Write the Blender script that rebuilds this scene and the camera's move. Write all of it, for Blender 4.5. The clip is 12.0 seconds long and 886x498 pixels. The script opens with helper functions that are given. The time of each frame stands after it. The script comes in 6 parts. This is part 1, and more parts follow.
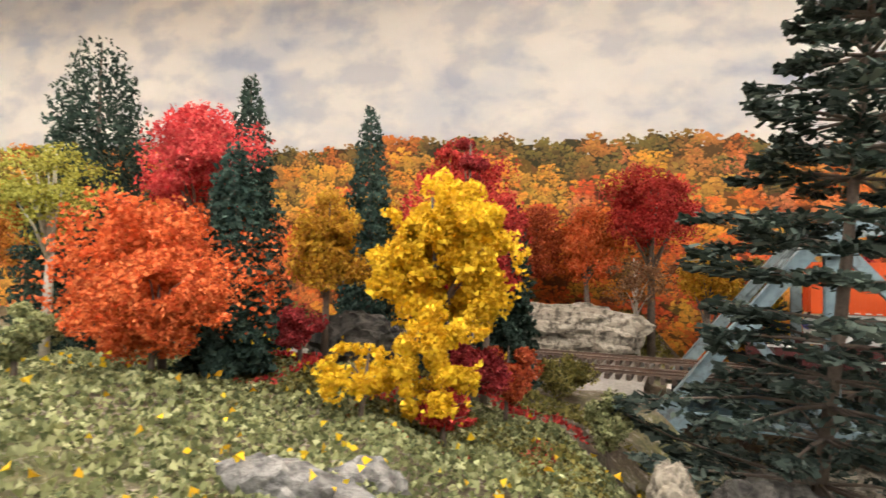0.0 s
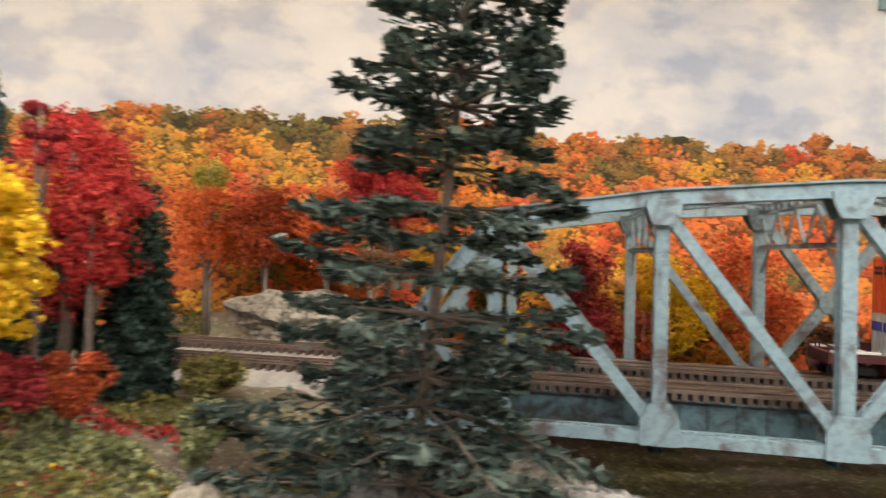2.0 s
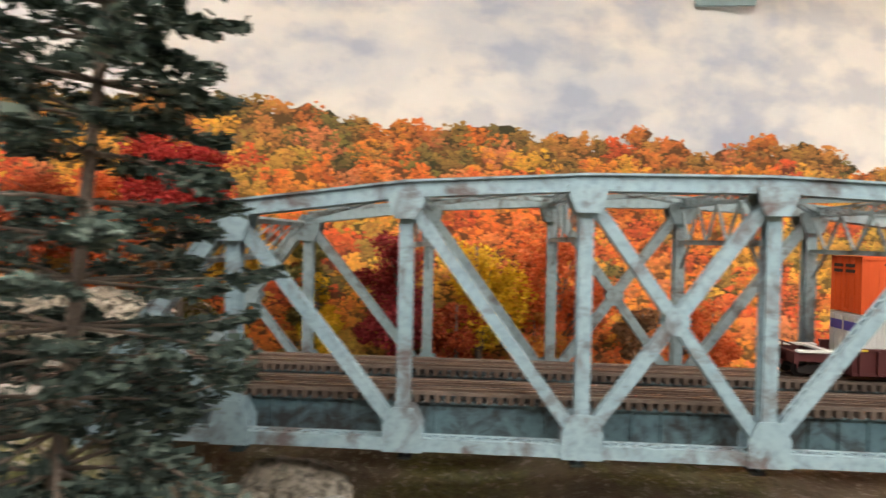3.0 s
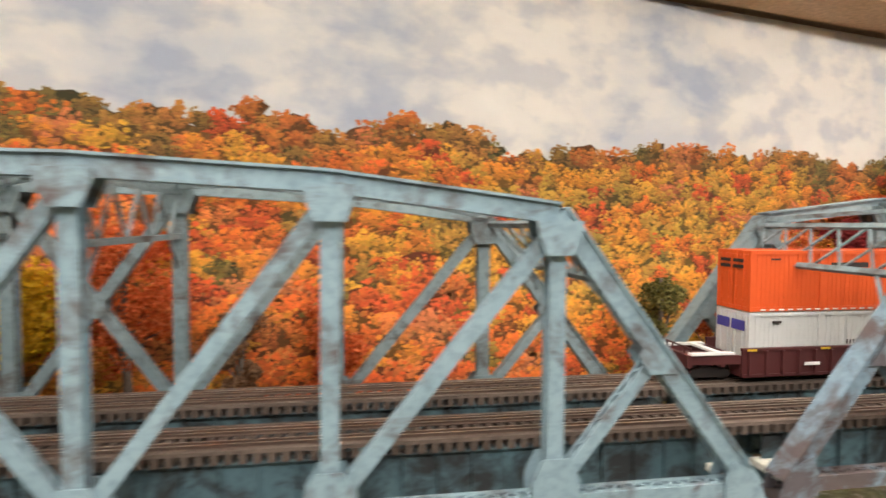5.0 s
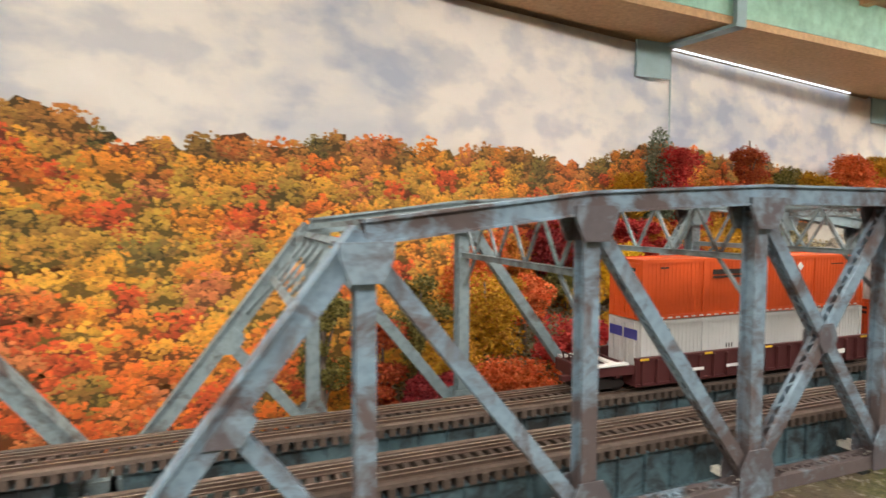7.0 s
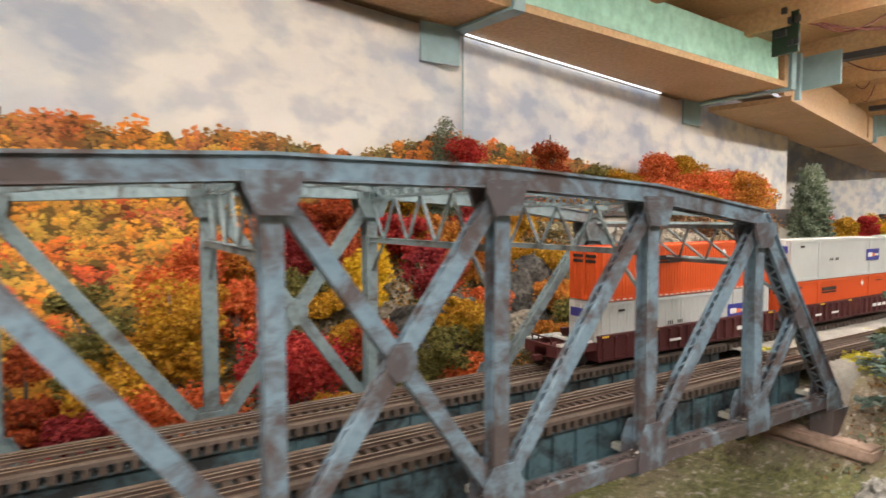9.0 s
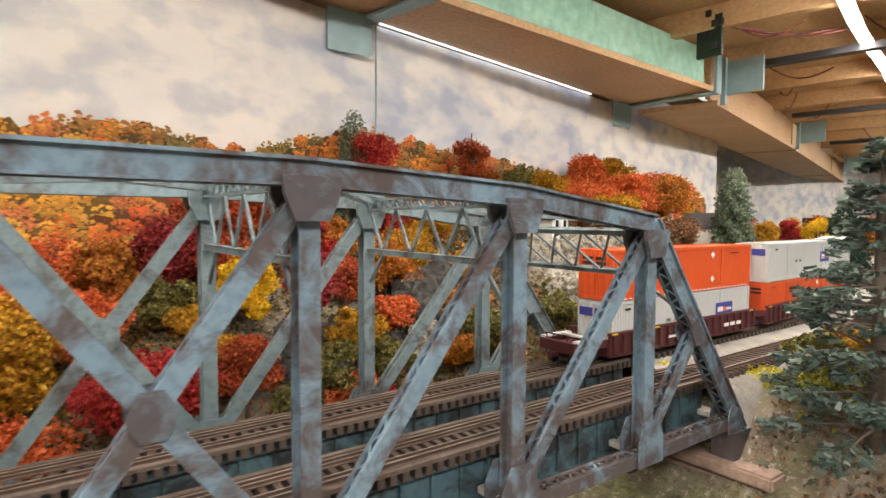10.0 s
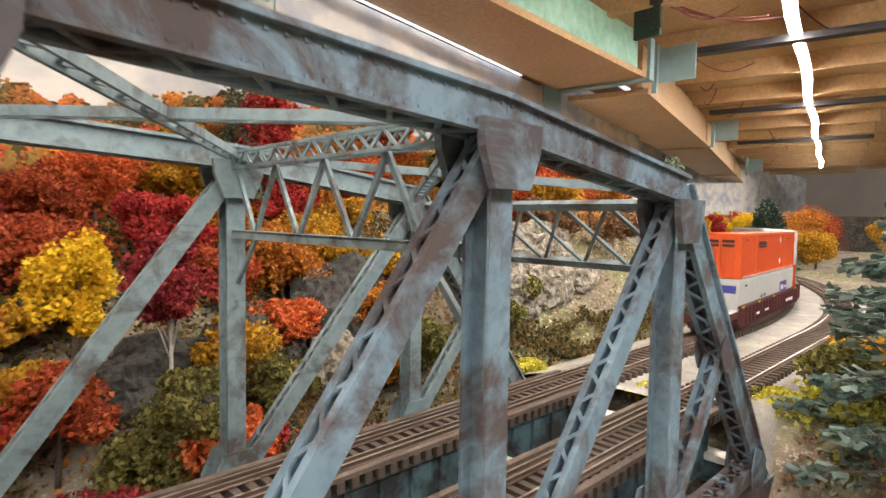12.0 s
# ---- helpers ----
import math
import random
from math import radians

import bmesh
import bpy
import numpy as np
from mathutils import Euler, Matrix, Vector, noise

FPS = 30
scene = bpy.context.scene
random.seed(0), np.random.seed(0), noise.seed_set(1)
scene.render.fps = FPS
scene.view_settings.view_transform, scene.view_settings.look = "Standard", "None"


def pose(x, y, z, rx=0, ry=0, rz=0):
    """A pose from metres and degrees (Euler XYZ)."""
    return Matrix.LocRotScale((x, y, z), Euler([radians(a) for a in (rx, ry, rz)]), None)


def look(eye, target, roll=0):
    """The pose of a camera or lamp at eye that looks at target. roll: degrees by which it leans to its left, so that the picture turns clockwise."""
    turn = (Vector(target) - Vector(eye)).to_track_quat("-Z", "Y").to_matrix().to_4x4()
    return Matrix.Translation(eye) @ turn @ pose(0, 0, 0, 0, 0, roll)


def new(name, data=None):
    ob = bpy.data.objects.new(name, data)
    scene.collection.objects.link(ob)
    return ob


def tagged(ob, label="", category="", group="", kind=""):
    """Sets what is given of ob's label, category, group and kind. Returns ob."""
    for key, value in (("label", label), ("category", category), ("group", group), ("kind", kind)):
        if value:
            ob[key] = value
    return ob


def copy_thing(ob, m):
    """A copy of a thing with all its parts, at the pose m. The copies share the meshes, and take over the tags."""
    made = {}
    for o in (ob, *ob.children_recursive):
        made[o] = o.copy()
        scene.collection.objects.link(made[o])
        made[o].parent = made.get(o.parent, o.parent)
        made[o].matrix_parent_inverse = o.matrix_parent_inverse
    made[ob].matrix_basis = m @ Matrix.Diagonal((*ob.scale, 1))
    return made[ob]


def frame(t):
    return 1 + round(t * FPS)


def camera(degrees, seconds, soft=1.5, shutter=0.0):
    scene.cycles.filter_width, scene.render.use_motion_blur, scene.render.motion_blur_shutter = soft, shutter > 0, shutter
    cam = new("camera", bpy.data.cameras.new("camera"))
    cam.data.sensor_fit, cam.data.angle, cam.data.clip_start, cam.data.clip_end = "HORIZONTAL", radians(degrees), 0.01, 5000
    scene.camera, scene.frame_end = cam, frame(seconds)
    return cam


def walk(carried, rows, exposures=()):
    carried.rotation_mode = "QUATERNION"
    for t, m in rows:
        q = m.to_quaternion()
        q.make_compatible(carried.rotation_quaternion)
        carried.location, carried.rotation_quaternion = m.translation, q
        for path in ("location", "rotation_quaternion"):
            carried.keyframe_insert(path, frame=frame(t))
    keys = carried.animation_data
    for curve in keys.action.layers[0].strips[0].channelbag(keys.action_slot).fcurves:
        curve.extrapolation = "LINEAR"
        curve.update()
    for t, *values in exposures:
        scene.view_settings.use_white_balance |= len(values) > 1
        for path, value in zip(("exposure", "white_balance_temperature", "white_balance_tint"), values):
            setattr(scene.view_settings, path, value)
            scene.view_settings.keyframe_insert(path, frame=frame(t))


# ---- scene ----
cam = camera(76.3, 12.0, 1.5, 0.5)
PATH = [
    (0, (0.019, -0.383, 0.085), (-0.8, 1.44, 0.157), 0.9),
    (0.5, (0.032, -0.375, 0.086), (-0.694, 1.488, 0.153), 1.2),
    (1, (0.055, -0.359, 0.084), (-0.567, 1.541, 0.137), 1.6),
    (1.5, (0.087, -0.339, 0.086), (-0.429, 1.593, 0.128), 1.7),
    (2, (0.124, -0.319, 0.092), (-0.27, 1.641, 0.102), 1.3),
    (2.5, (0.172, -0.296, 0.094), (-0.098, 1.685, 0.09), 1.1),
    (3, (0.217, -0.282, 0.099), (0.089, 1.714, 0.065), 1.2),
    (3.5, (0.277, -0.269, 0.103), (0.259, 1.731, 0.06), 0.8),
    (3.7, (0.301, -0.261, 0.103), (0.329, 1.738, 0.053), 0.8),
    (5.3, (0.498, -0.206, 0.112), (0.877, 1.755, 0.02), 0.2),
    (5.5, (0.525, -0.201, 0.114), (0.944, 1.752, 0.024), 0.1),
    (6, (0.589, -0.188, 0.113), (1.12, 1.738, 0.02), -0.0),
    (6.5, (0.657, -0.184, 0.118), (1.279, 1.715, 0.017), 0.1),
    (6.7, (0.672, -0.184, 0.119), (1.329, 1.702, 0.014), 0.1),
    (8.3, (0.81, -0.172, 0.108), (1.734, 1.598, -0.003), -0.0),
    (8.5, (0.827, -0.175, 0.111), (1.776, 1.582, 0.003), -0.2),
    (9, (0.872, -0.178, 0.112), (1.897, 1.536, 0.008), -0.1),
    (9.5, (0.913, -0.178, 0.114), (2.012, 1.49, 0.011), 0.1),
    (10, (0.938, -0.165, 0.114), (2.107, 1.455, 0.012), 0.3),
    (10.5, (0.959, -0.151, 0.115), (2.193, 1.42, 0.015), 0.5),
    (11, (0.978, -0.131, 0.115), (2.267, 1.394, 0.012), 0.7),
    (11.5, (0.993, -0.1, 0.108), (2.334, 1.38, 0.001), 0.9),
    (12, (1.006, -0.075, 0.103), (2.398, 1.358, -0.008), 0.9),
]
walk(cam, [(t, look(eye, target, roll)) for t, eye, target, roll in PATH], [(0, 0.2), (2, 0.2), (3.5, 0.18), (6, -0.04), (8.5, -0.02), (10.5, 0.0), (12, 0.12)])

# ------------------------------------------------------------------ light and room exposure
world = bpy.data.worlds.new("room_air")
scene.world = world
world.use_nodes = True
world.node_tree.nodes["Background"].inputs[0].default_value = (0.75, 0.78, 0.85, 1)
world.node_tree.nodes["Background"].inputs[1].default_value = 0.05


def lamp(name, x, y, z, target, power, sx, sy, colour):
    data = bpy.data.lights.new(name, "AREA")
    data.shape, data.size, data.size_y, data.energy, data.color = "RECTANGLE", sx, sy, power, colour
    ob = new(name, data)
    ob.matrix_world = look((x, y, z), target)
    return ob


# unseen fill lamps over the aisle in front of the layout; the one at 3.7 is added to brighten the far end
AISLE_FILL_POWER = 80.0
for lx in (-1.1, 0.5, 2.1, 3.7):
    lamp("aisle_fill", lx, -1.25, 1.24, (lx, -0.75, 0.0), AISLE_FILL_POWER / 3, 1.2, 0.5, (1.0, 0.95, 0.89))

# ------------------------------------------------------------------ materials


def material(name, rough=0.8, metal=0.0):
    m = bpy.data.materials.new(name)
    m.use_nodes = True
    nt = m.node_tree
    b = nt.nodes["Principled BSDF"]
    b.inputs["Roughness"].default_value, b.inputs["Metallic"].default_value = rough, metal
    return m, nt, b


def coords(nt, kind="Object"):
    return nt.nodes.new("ShaderNodeTexCoord").outputs[kind]


def noise_tex(nt, vec, scale, detail=4.0, rough=0.6, distort=0.0):
    n = nt.nodes.new("ShaderNodeTexNoise")
    n.inputs["Scale"].default_value, n.inputs["Detail"].default_value = scale, detail
    n.inputs["Roughness"].default_value, n.inputs["Distortion"].default_value = rough, distort
    nt.links.new(vec, n.inputs["Vector"])
    return n.outputs["Fac"]


def ramp(nt, fac, stops, interp="LINEAR"):
    r = nt.nodes.new("ShaderNodeValToRGB")
    r.color_ramp.interpolation = interp
    e = r.color_ramp.elements
    while len(e) < len(stops):
        e.new(0.5)
    for el, (p, c) in zip(e, stops):
        el.position = p
        el.color = (*c, 1) if len(c) == 3 else c
    nt.links.new(fac, r.inputs["Fac"])
    return r.outputs["Color"]


def mix(nt, fac, a, b, kind="MIX"):
    n = nt.nodes.new("ShaderNodeMix")
    n.data_type, n.blend_type = "RGBA", kind
    for sock, v in ((n.inputs[0], fac), (n.inputs[6], a), (n.inputs[7], b)):
        if isinstance(v, bpy.types.NodeSocket):
            nt.links.new(v, sock)
        elif isinstance(v, tuple):
            sock.default_value = (*v, 1)
        else:
            sock.default_value = v
    return n.outputs[2]


def bump(nt, b, height, strength=0.3, distance=0.001):
    n = nt.nodes.new("ShaderNodeBump")
    n.inputs["Strength"].default_value, n.inputs["Distance"].default_value = strength, distance
    nt.links.new(height, n.inputs["Height"])
    nt.links.new(n.outputs["Normal"], b.inputs["Normal"])


def two_scale(name, dark, light, coarse, fine, rough=0.85, relief=0.3, dist=0.0006, metal=0.0):
    """A surface with stains at one scale and grain at another."""
    m, nt, b = material(name, rough, metal)
    v = coords(nt)
    c1 = ramp(nt, noise_tex(nt, v, coarse), [(0.3, dark), (0.7, light)])
    g = noise_tex(nt, v, fine, 5)
    c2 = mix(nt, 0.35, c1, ramp(nt, g, [(0.3, tuple(0.45 * a for a in dark)), (0.7, tuple(min(1, 1.25 * a) for a in light))]))
    nt.links.new(c2, b.inputs["Base Color"])
    bump(nt, b, g, relief, dist)
    return m


def steel_paint(name, paint, pale, rust, rust_at=0.55, foot=0.0):
    m, nt, b = material(name, 0.62)
    v = coords(nt)
    base = mix(nt, noise_tex(nt, v, 22, 3), paint, pale)
    grime = noise_tex(nt, v, 260, 4)
    base = mix(nt, ramp(nt, grime, [(0.45, (0, 0, 0)), (0.75, (0.55, 0.55, 0.55))]), base, tuple(0.5 * a for a in paint))
    spots = noise_tex(nt, v, 46, 6, 0.68, 0.5)
    if foot:
        # rust climbs from the lower joints, and gathers again under the top chord
        sep = nt.nodes.new("ShaderNodeSeparateXYZ")
        nt.links.new(v, sep.inputs[0])
        low = ramp(nt, sep.outputs["Z"], [(0.0, (foot,) * 3), (0.045, (0.0,) * 3), (0.085, (0.0,) * 3), (0.125, (0.2 * foot,) * 3)])
        add = nt.nodes.new("ShaderNodeMath")
        add.operation = "ADD"
        nt.links.new(spots, add.inputs[0])
        nt.links.new(low, add.inputs[1])
        spots = add.outputs[0]
    patch = ramp(nt, spots, [(rust_at - 0.03, (0, 0, 0)), (rust_at + 0.02, (0.35, 0.35, 0.35)), (rust_at + 0.12, (0.9, 0.9, 0.9))])
    red = mix(nt, noise_tex(nt, v, 150, 3), rust, tuple(0.55 * a for a in rust))
    col = mix(nt, patch, base, red)
    nt.links.new(col, b.inputs["Base Color"])
    nt.links.new(ramp(nt, patch, [(0, (0.55,) * 3), (1, (0.9,) * 3)]), b.inputs["Roughness"])
    bump(nt, b, grime, 0.25, 0.0003)
    return m


def leaf_mat(name, tones, rough=0.85):
    """Ground-foam foliage: every flake takes one of the tones."""
    m, nt, b = material(name, rough)
    rnd = nt.nodes.new("ShaderNodeNewGeometry").outputs["Random Per Island"]
    n = len(tones)
    col = ramp(nt, rnd, [((i + 0.5) / n, t) for i, t in enumerate(tones)])
    big = noise_tex(nt, coords(nt), 45, 3)
    col = mix(nt, ramp(nt, big, [(0.40, (0, 0, 0)), (0.68, (0.45, 0.45, 0.45))]), col, tones[0])
    nt.links.new(col, b.inputs["Base Color"])
    b.inputs["Subsurface Weight"].default_value = 0.0
    t = nt.nodes.new("ShaderNodeBsdfTranslucent")
    nt.links.new(col, t.inputs["Color"])
    mx = nt.nodes.new("ShaderNodeMixShader")
    mx.inputs[0].default_value = 0.3
    nt.links.new(b.outputs[0], mx.inputs[1])
    nt.links.new(t.outputs[0], mx.inputs[2])
    nt.links.new(mx.outputs[0], nt.nodes["Material Output"].inputs["Surface"])
    return m


def glow(name, colour, strength):
    m, nt, b = material(name, 0.5)
    b.inputs["Base Color"].default_value = (*colour, 1)
    b.inputs["Emission Color"].default_value = (*colour, 1)
    b.inputs["Emission Strength"].default_value = strength
    return m


def plain(name, colour, rough=0.6, metal=0.0, grain=90, vary=0.12):
    m, nt, b = material(name, rough, metal)
    n = noise_tex(nt, coords(nt), grain, 5)
    col = ramp(nt, n, [(0.25, tuple(a * (1 - vary) for a in colour)), (0.75, tuple(min(1, a * (1 + vary)) for a in colour))])
    nt.links.new(col, b.inputs["Base Color"])
    bump(nt, b, n, 0.1, 0.0002)
    return m


M = {}
M["steel"] = steel_paint("weathered_blue_steel", (0.17, 0.26, 0.31), (0.29, 0.40, 0.455), (0.115, 0.08, 0.074), 0.55)
M["steel_far"] = steel_paint("weathered_grey_green_steel", (0.15, 0.215, 0.24), (0.28, 0.35, 0.37), (0.10, 0.072, 0.062), 0.53)
M["steel_b"] = steel_paint("rust_streaked_blue_steel", (0.15, 0.235, 0.31), (0.26, 0.365, 0.45), (0.115, 0.072, 0.060), 0.50, 0.12)
M["gusset_b"] = steel_paint("rusty_gusset_steel", (0.15, 0.22, 0.28), (0.24, 0.33, 0.40), (0.105, 0.078, 0.08), 0.42)
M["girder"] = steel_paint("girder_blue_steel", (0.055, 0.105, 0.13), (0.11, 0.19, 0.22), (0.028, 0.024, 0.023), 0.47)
M["rail"] = two_scale("rusty_rail", (0.07, 0.043, 0.032), (0.15, 0.10, 0.075), 60, 500, 0.5, 0.2, 0.0002)
M["rail_top"] = plain("worn_rail_head", (0.42, 0.36, 0.31), 0.35, 0.8)
M["tie"] = two_scale("creosoted_tie", (0.055, 0.038, 0.03), (0.13, 0.095, 0.075), 80, 600, 0.9, 0.4, 0.0003)
M["walk"] = two_scale("weathered_walkway_timber", (0.075, 0.055, 0.045), (0.17, 0.125, 0.10), 60, 500, 0.9, 0.4, 0.0003)
M["concrete"] = two_scale("pinkish_concrete", (0.30, 0.20, 0.155), (0.46, 0.33, 0.26), 25, 300, 0.9, 0.3)
M["cream"] = two_scale("cream_beam_end", (0.62, 0.60, 0.53), (0.80, 0.78, 0.71), 40, 300, 0.8, 0.2)
M["plywood"] = two_scale("pine_plywood", (0.50, 0.31, 0.15), (0.64, 0.42, 0.22), 6, 160, 0.6, 0.15)
M["green_paint"] = two_scale("mint_painted_board", (0.28, 0.60, 0.48), (0.42, 0.72, 0.60), 8, 60, 0.5, 0.1)
M["bracket"] = plain("pale_blue_painted_steel", (0.30, 0.45, 0.49), 0.5, 0.0, 40)
M["blacktrack"] = plain("black_conduit", (0.035, 0.035, 0.04), 0.5)
M["room"] = plain("room_paint", (0.62, 0.58, 0.52), 0.9, 0, 3)
M["carpet"] = plain("room_carpet", (0.16, 0.15, 0.15), 0.95, 0, 60)
M["led"] = glow("led_diffuser", (1.0, 0.915, 0.81), 96.0)
M["gap_end"] = glow("round_end_glow", (0.95, 0.95, 1.0), 1.0)
M["gap"] = glow("shelf_light_diffuser", (0.92, 0.95, 1.0), 2.6)


def wall_print():
    """Clouded sky of the printed backdrop."""
    m, nt, b = material("printed_sky", 0.75)
    v = coords(nt)
    mp = nt.nodes.new("ShaderNodeMapping")
    mp.inputs["Scale"].default_value = (1.0, 1.0, 1.7)
    nt.links.new(v, mp.inputs["Vector"])
    big = noise_tex(nt, mp.outputs[0], 5.5, 6, 0.52, 0.25)
    fine = noise_tex(nt, mp.outputs[0], 17.0, 5, 0.5, 0.1)
    base = ramp(nt, big, [(0.36, (0.42, 0.50, 0.66)), (0.43, (0.60, 0.64, 0.72)), (0.50, (0.80, 0.79, 0.78)), (0.60, (0.90, 0.88, 0.85)), (0.74, (0.80, 0.78, 0.77))])
    puff = ramp(nt, fine, [(0.38, (0.50, 0.55, 0.66)), (0.47, (0.74, 0.75, 0.77)), (0.54, (0.92, 0.90, 0.86)), (0.70, (0.96, 0.94, 0.90))])
    nt.links.new(mix(nt, 0.50, base, puff), b.inputs["Base Color"])
    return m


M["sky"] = wall_print()

# ------------------------------------------------------------------ building helpers


def mesh_ob(name, bm, mat, parent=None, label="", smooth=False):
    me = bpy.data.meshes.new(name)
    bm.to_mesh(me)
    bm.free()
    for mm in mat if isinstance(mat, (list, tuple)) else [mat]:
        me.materials.append(mm)
    if smooth:
        for p in me.polygons:
            p.use_smooth = True
    ob = new(name, me)
    ob.parent = parent
    if label:
        ob["label"] = label
    return ob


def part(name, bm, mat, parent, label="", smooth=False):
    return mesh_ob(name, bm, mat, parent, label, smooth)


def raw_ob(name, verts, faces, mat, parent=None, label="", smooth=False):
    me = bpy.data.meshes.new(name)
    me.from_pydata(verts, [], faces)
    for mm in mat if isinstance(mat, (list, tuple)) else [mat]:
        me.materials.append(mm)
    if smooth:
        for p in me.polygons:
            p.use_smooth = True
    ob = new(name, me)
    ob.parent = parent
    if label:
        ob["label"] = label
    return ob


def box(bm, x0, x1, y0, y1, z0, z1, mi=0):
    vs = [bm.verts.new((x, y, z)) for x in (x0, x1) for y in (y0, y1) for z in (z0, z1)]
    for q in ((0, 1, 3, 2), (4, 6, 7, 5), (0, 4, 5, 1), (2, 3, 7, 6), (0, 2, 6, 4), (1, 5, 7, 3)):
        f = bm.faces.new([vs[i] for i in q])
        f.material_index = mi
    return vs


def bar(bm, a, b, w, h, up=(0, 0, 1), off=(0, 0), mi=0):
    """A rectangular bar from a to b; w across, h along up; off shifts it across and along up."""
    a, b = Vector(a), Vector(b)
    d = (b - a).normalized()
    s = d.cross(Vector(up))
    s = s.normalized() if s.length > 1e-6 else Vector((1, 0, 0))
    u = s.cross(d).normalized()
    vs = []
    for p in (a, b):
        for i, j in ((-1, -1), (1, -1), (1, 1), (-1, 1)):
            vs.append(bm.verts.new(p + s * (off[0] + i * w / 2) + u * (off[1] + j * h / 2)))
    for q in ((3, 2, 1, 0), (4, 5, 6, 7), (0, 1, 5, 4), (1, 2, 6, 5), (2, 3, 7, 6), (3, 0, 4, 7)):
        f = bm.faces.new([vs[i] for i in q])
        f.material_index = mi


def prism(bm, pts, y0, y1, mi=0):
    """A plate with the outline pts (x, z), from y0 to y1."""
    f0 = [bm.verts.new((x, y0, z)) for x, z in pts]
    f1 = [bm.verts.new((x, y1, z)) for x, z in pts]
    n = len(pts)
    fs = [bm.faces.new(f0), bm.faces.new(f1[::-1])]
    for i in range(n):
        fs.append(bm.faces.new((f0[i], f1[i], f1[(i + 1) % n], f0[(i + 1) % n])))
    for f in fs:
        f.material_index = mi
    bmesh.ops.recalc_face_normals(bm, faces=fs)


def tube(bm, pts, radii, sides=6, mi=0):
    rings = []
    for i, (p, r) in enumerate(zip(pts, radii)):
        p = Vector(p)
        d = (Vector(pts[min(i + 1, len(pts) - 1)]) - Vector(pts[max(i - 1, 0)])).normalized()
        s = d.orthogonal().normalized()
        t = d.cross(s)
        rings.append([bm.verts.new(p + r * (s * math.cos(2 * math.pi * k / sides) + t * math.sin(2 * math.pi * k / sides))) for k in range(sides)])
    for a, b in zip(rings, rings[1:]):
        for k in range(sides):
            f = bm.faces.new((a[k], a[(k + 1) % sides], b[(k + 1) % sides], b[k]))
            f.material_index = mi
            f.smooth = True
    for r in (rings[0][::-1], rings[-1]):
        f = bm.faces.new(r)
        f.material_index = mi


def thing(name, label, category, group="", kind="", at=(0, 0, 0)):
    ob = new(name)
    ob.location = at
    ob.empty_display_size = 0.02
    return tagged(ob, label, category, group, kind)


def rolled(bm, prof, a, b, up=(0, 0, 1)):
    """A rolled section from a to b: the closed outline prof, in (across, up), swept along it."""
    a, b = Vector(a), Vector(b)
    d = (b - a).normalized()
    s = d.cross(Vector(up))
    s = s.normalized() if s.length > 1e-6 else Vector((1, 0, 0))
    u = s.cross(d).normalized()
    r0 = [bm.verts.new(a + s * p + u * q) for p, q in prof]
    r1 = [bm.verts.new(b + s * p + u * q) for p, q in prof]
    n = len(prof)
    fs = [bm.faces.new(r0), bm.faces.new(r1[::-1])]
    for i in range(n):
        fs.append(bm.faces.new((r0[i], r1[i], r1[(i + 1) % n], r0[(i + 1) % n])))
    bmesh.ops.recalc_face_normals(bm, faces=fs)


def i_section(w, h, tf, tw):
    """Outline of a wide-flange beam, flanges at top and bottom."""
    return [(-w / 2, -h / 2), (w / 2, -h / 2), (w / 2, -h / 2 + tf), (tw / 2, -h / 2 + tf), (tw / 2, h / 2 - tf), (w / 2, h / 2 - tf), (w / 2, h / 2), (-w / 2, h / 2), (-w / 2, h / 2 - tf), (-tw / 2, h / 2 - tf), (-tw / 2, -h / 2 + tf), (-w / 2, -h / 2 + tf)]


def c_section(f, h, t, o, s):
    """Outline of a channel with its web at o and its flanges reaching f towards s."""
    return [(o, -h / 2), (o - s * f, -h / 2), (o - s * f, -h / 2 + t), (o - s * t, -h / 2 + t), (o - s * t, h / 2 - t), (o - s * f, h / 2 - t), (o - s * f, h / 2), (o, h / 2)]


def smooth01(a, b, x):
    t = min(1.0, max(0.0, (x - a) / (b - a)))
    return t * t * (3 - 2 * t)


# ------------------------------------------------------------------ the plan
PANEL, SPAN, WIDE = 0.09, 0.63, 0.128     # truss panel, span length, distance between the trusses
SPAN_B = 0.647                            # start of the second span
TOPS = (0.0, 0.1125, 0.1237, 0.1282, 0.1282, 0.1237, 0.1125, 0.0)   # height of the top chord at each node
RAIL_Z = 0.0175
TRACKS = (0.034, 0.093)                   # centre lines of the two tracks
CURVE_X, CURVE_R = 1.52, 1.05             # where the tracks begin to curve, and their radius
LAND_X = -0.02


def wall_y(x):
    """The backdrop's face."""
    return 0.223 + 0.192 * x


def track_pose(s, y0):
    """Point and heading of a track at the distance s along it; it bends away to the back past the bridge."""
    if s <= CURVE_X:
        if s >= -0.1:
            return s, y0, 0.0
        a = (-0.1 - s) / 1.6
        return -0.1 - 1.6 * math.sin(a), y0 + 1.6 * (1 - math.cos(a)), -a
    r = CURVE_R - y0
    a = (s - CURVE_X) / r
    return CURVE_X + r * math.sin(a), y0 + r * (1 - math.cos(a)), a


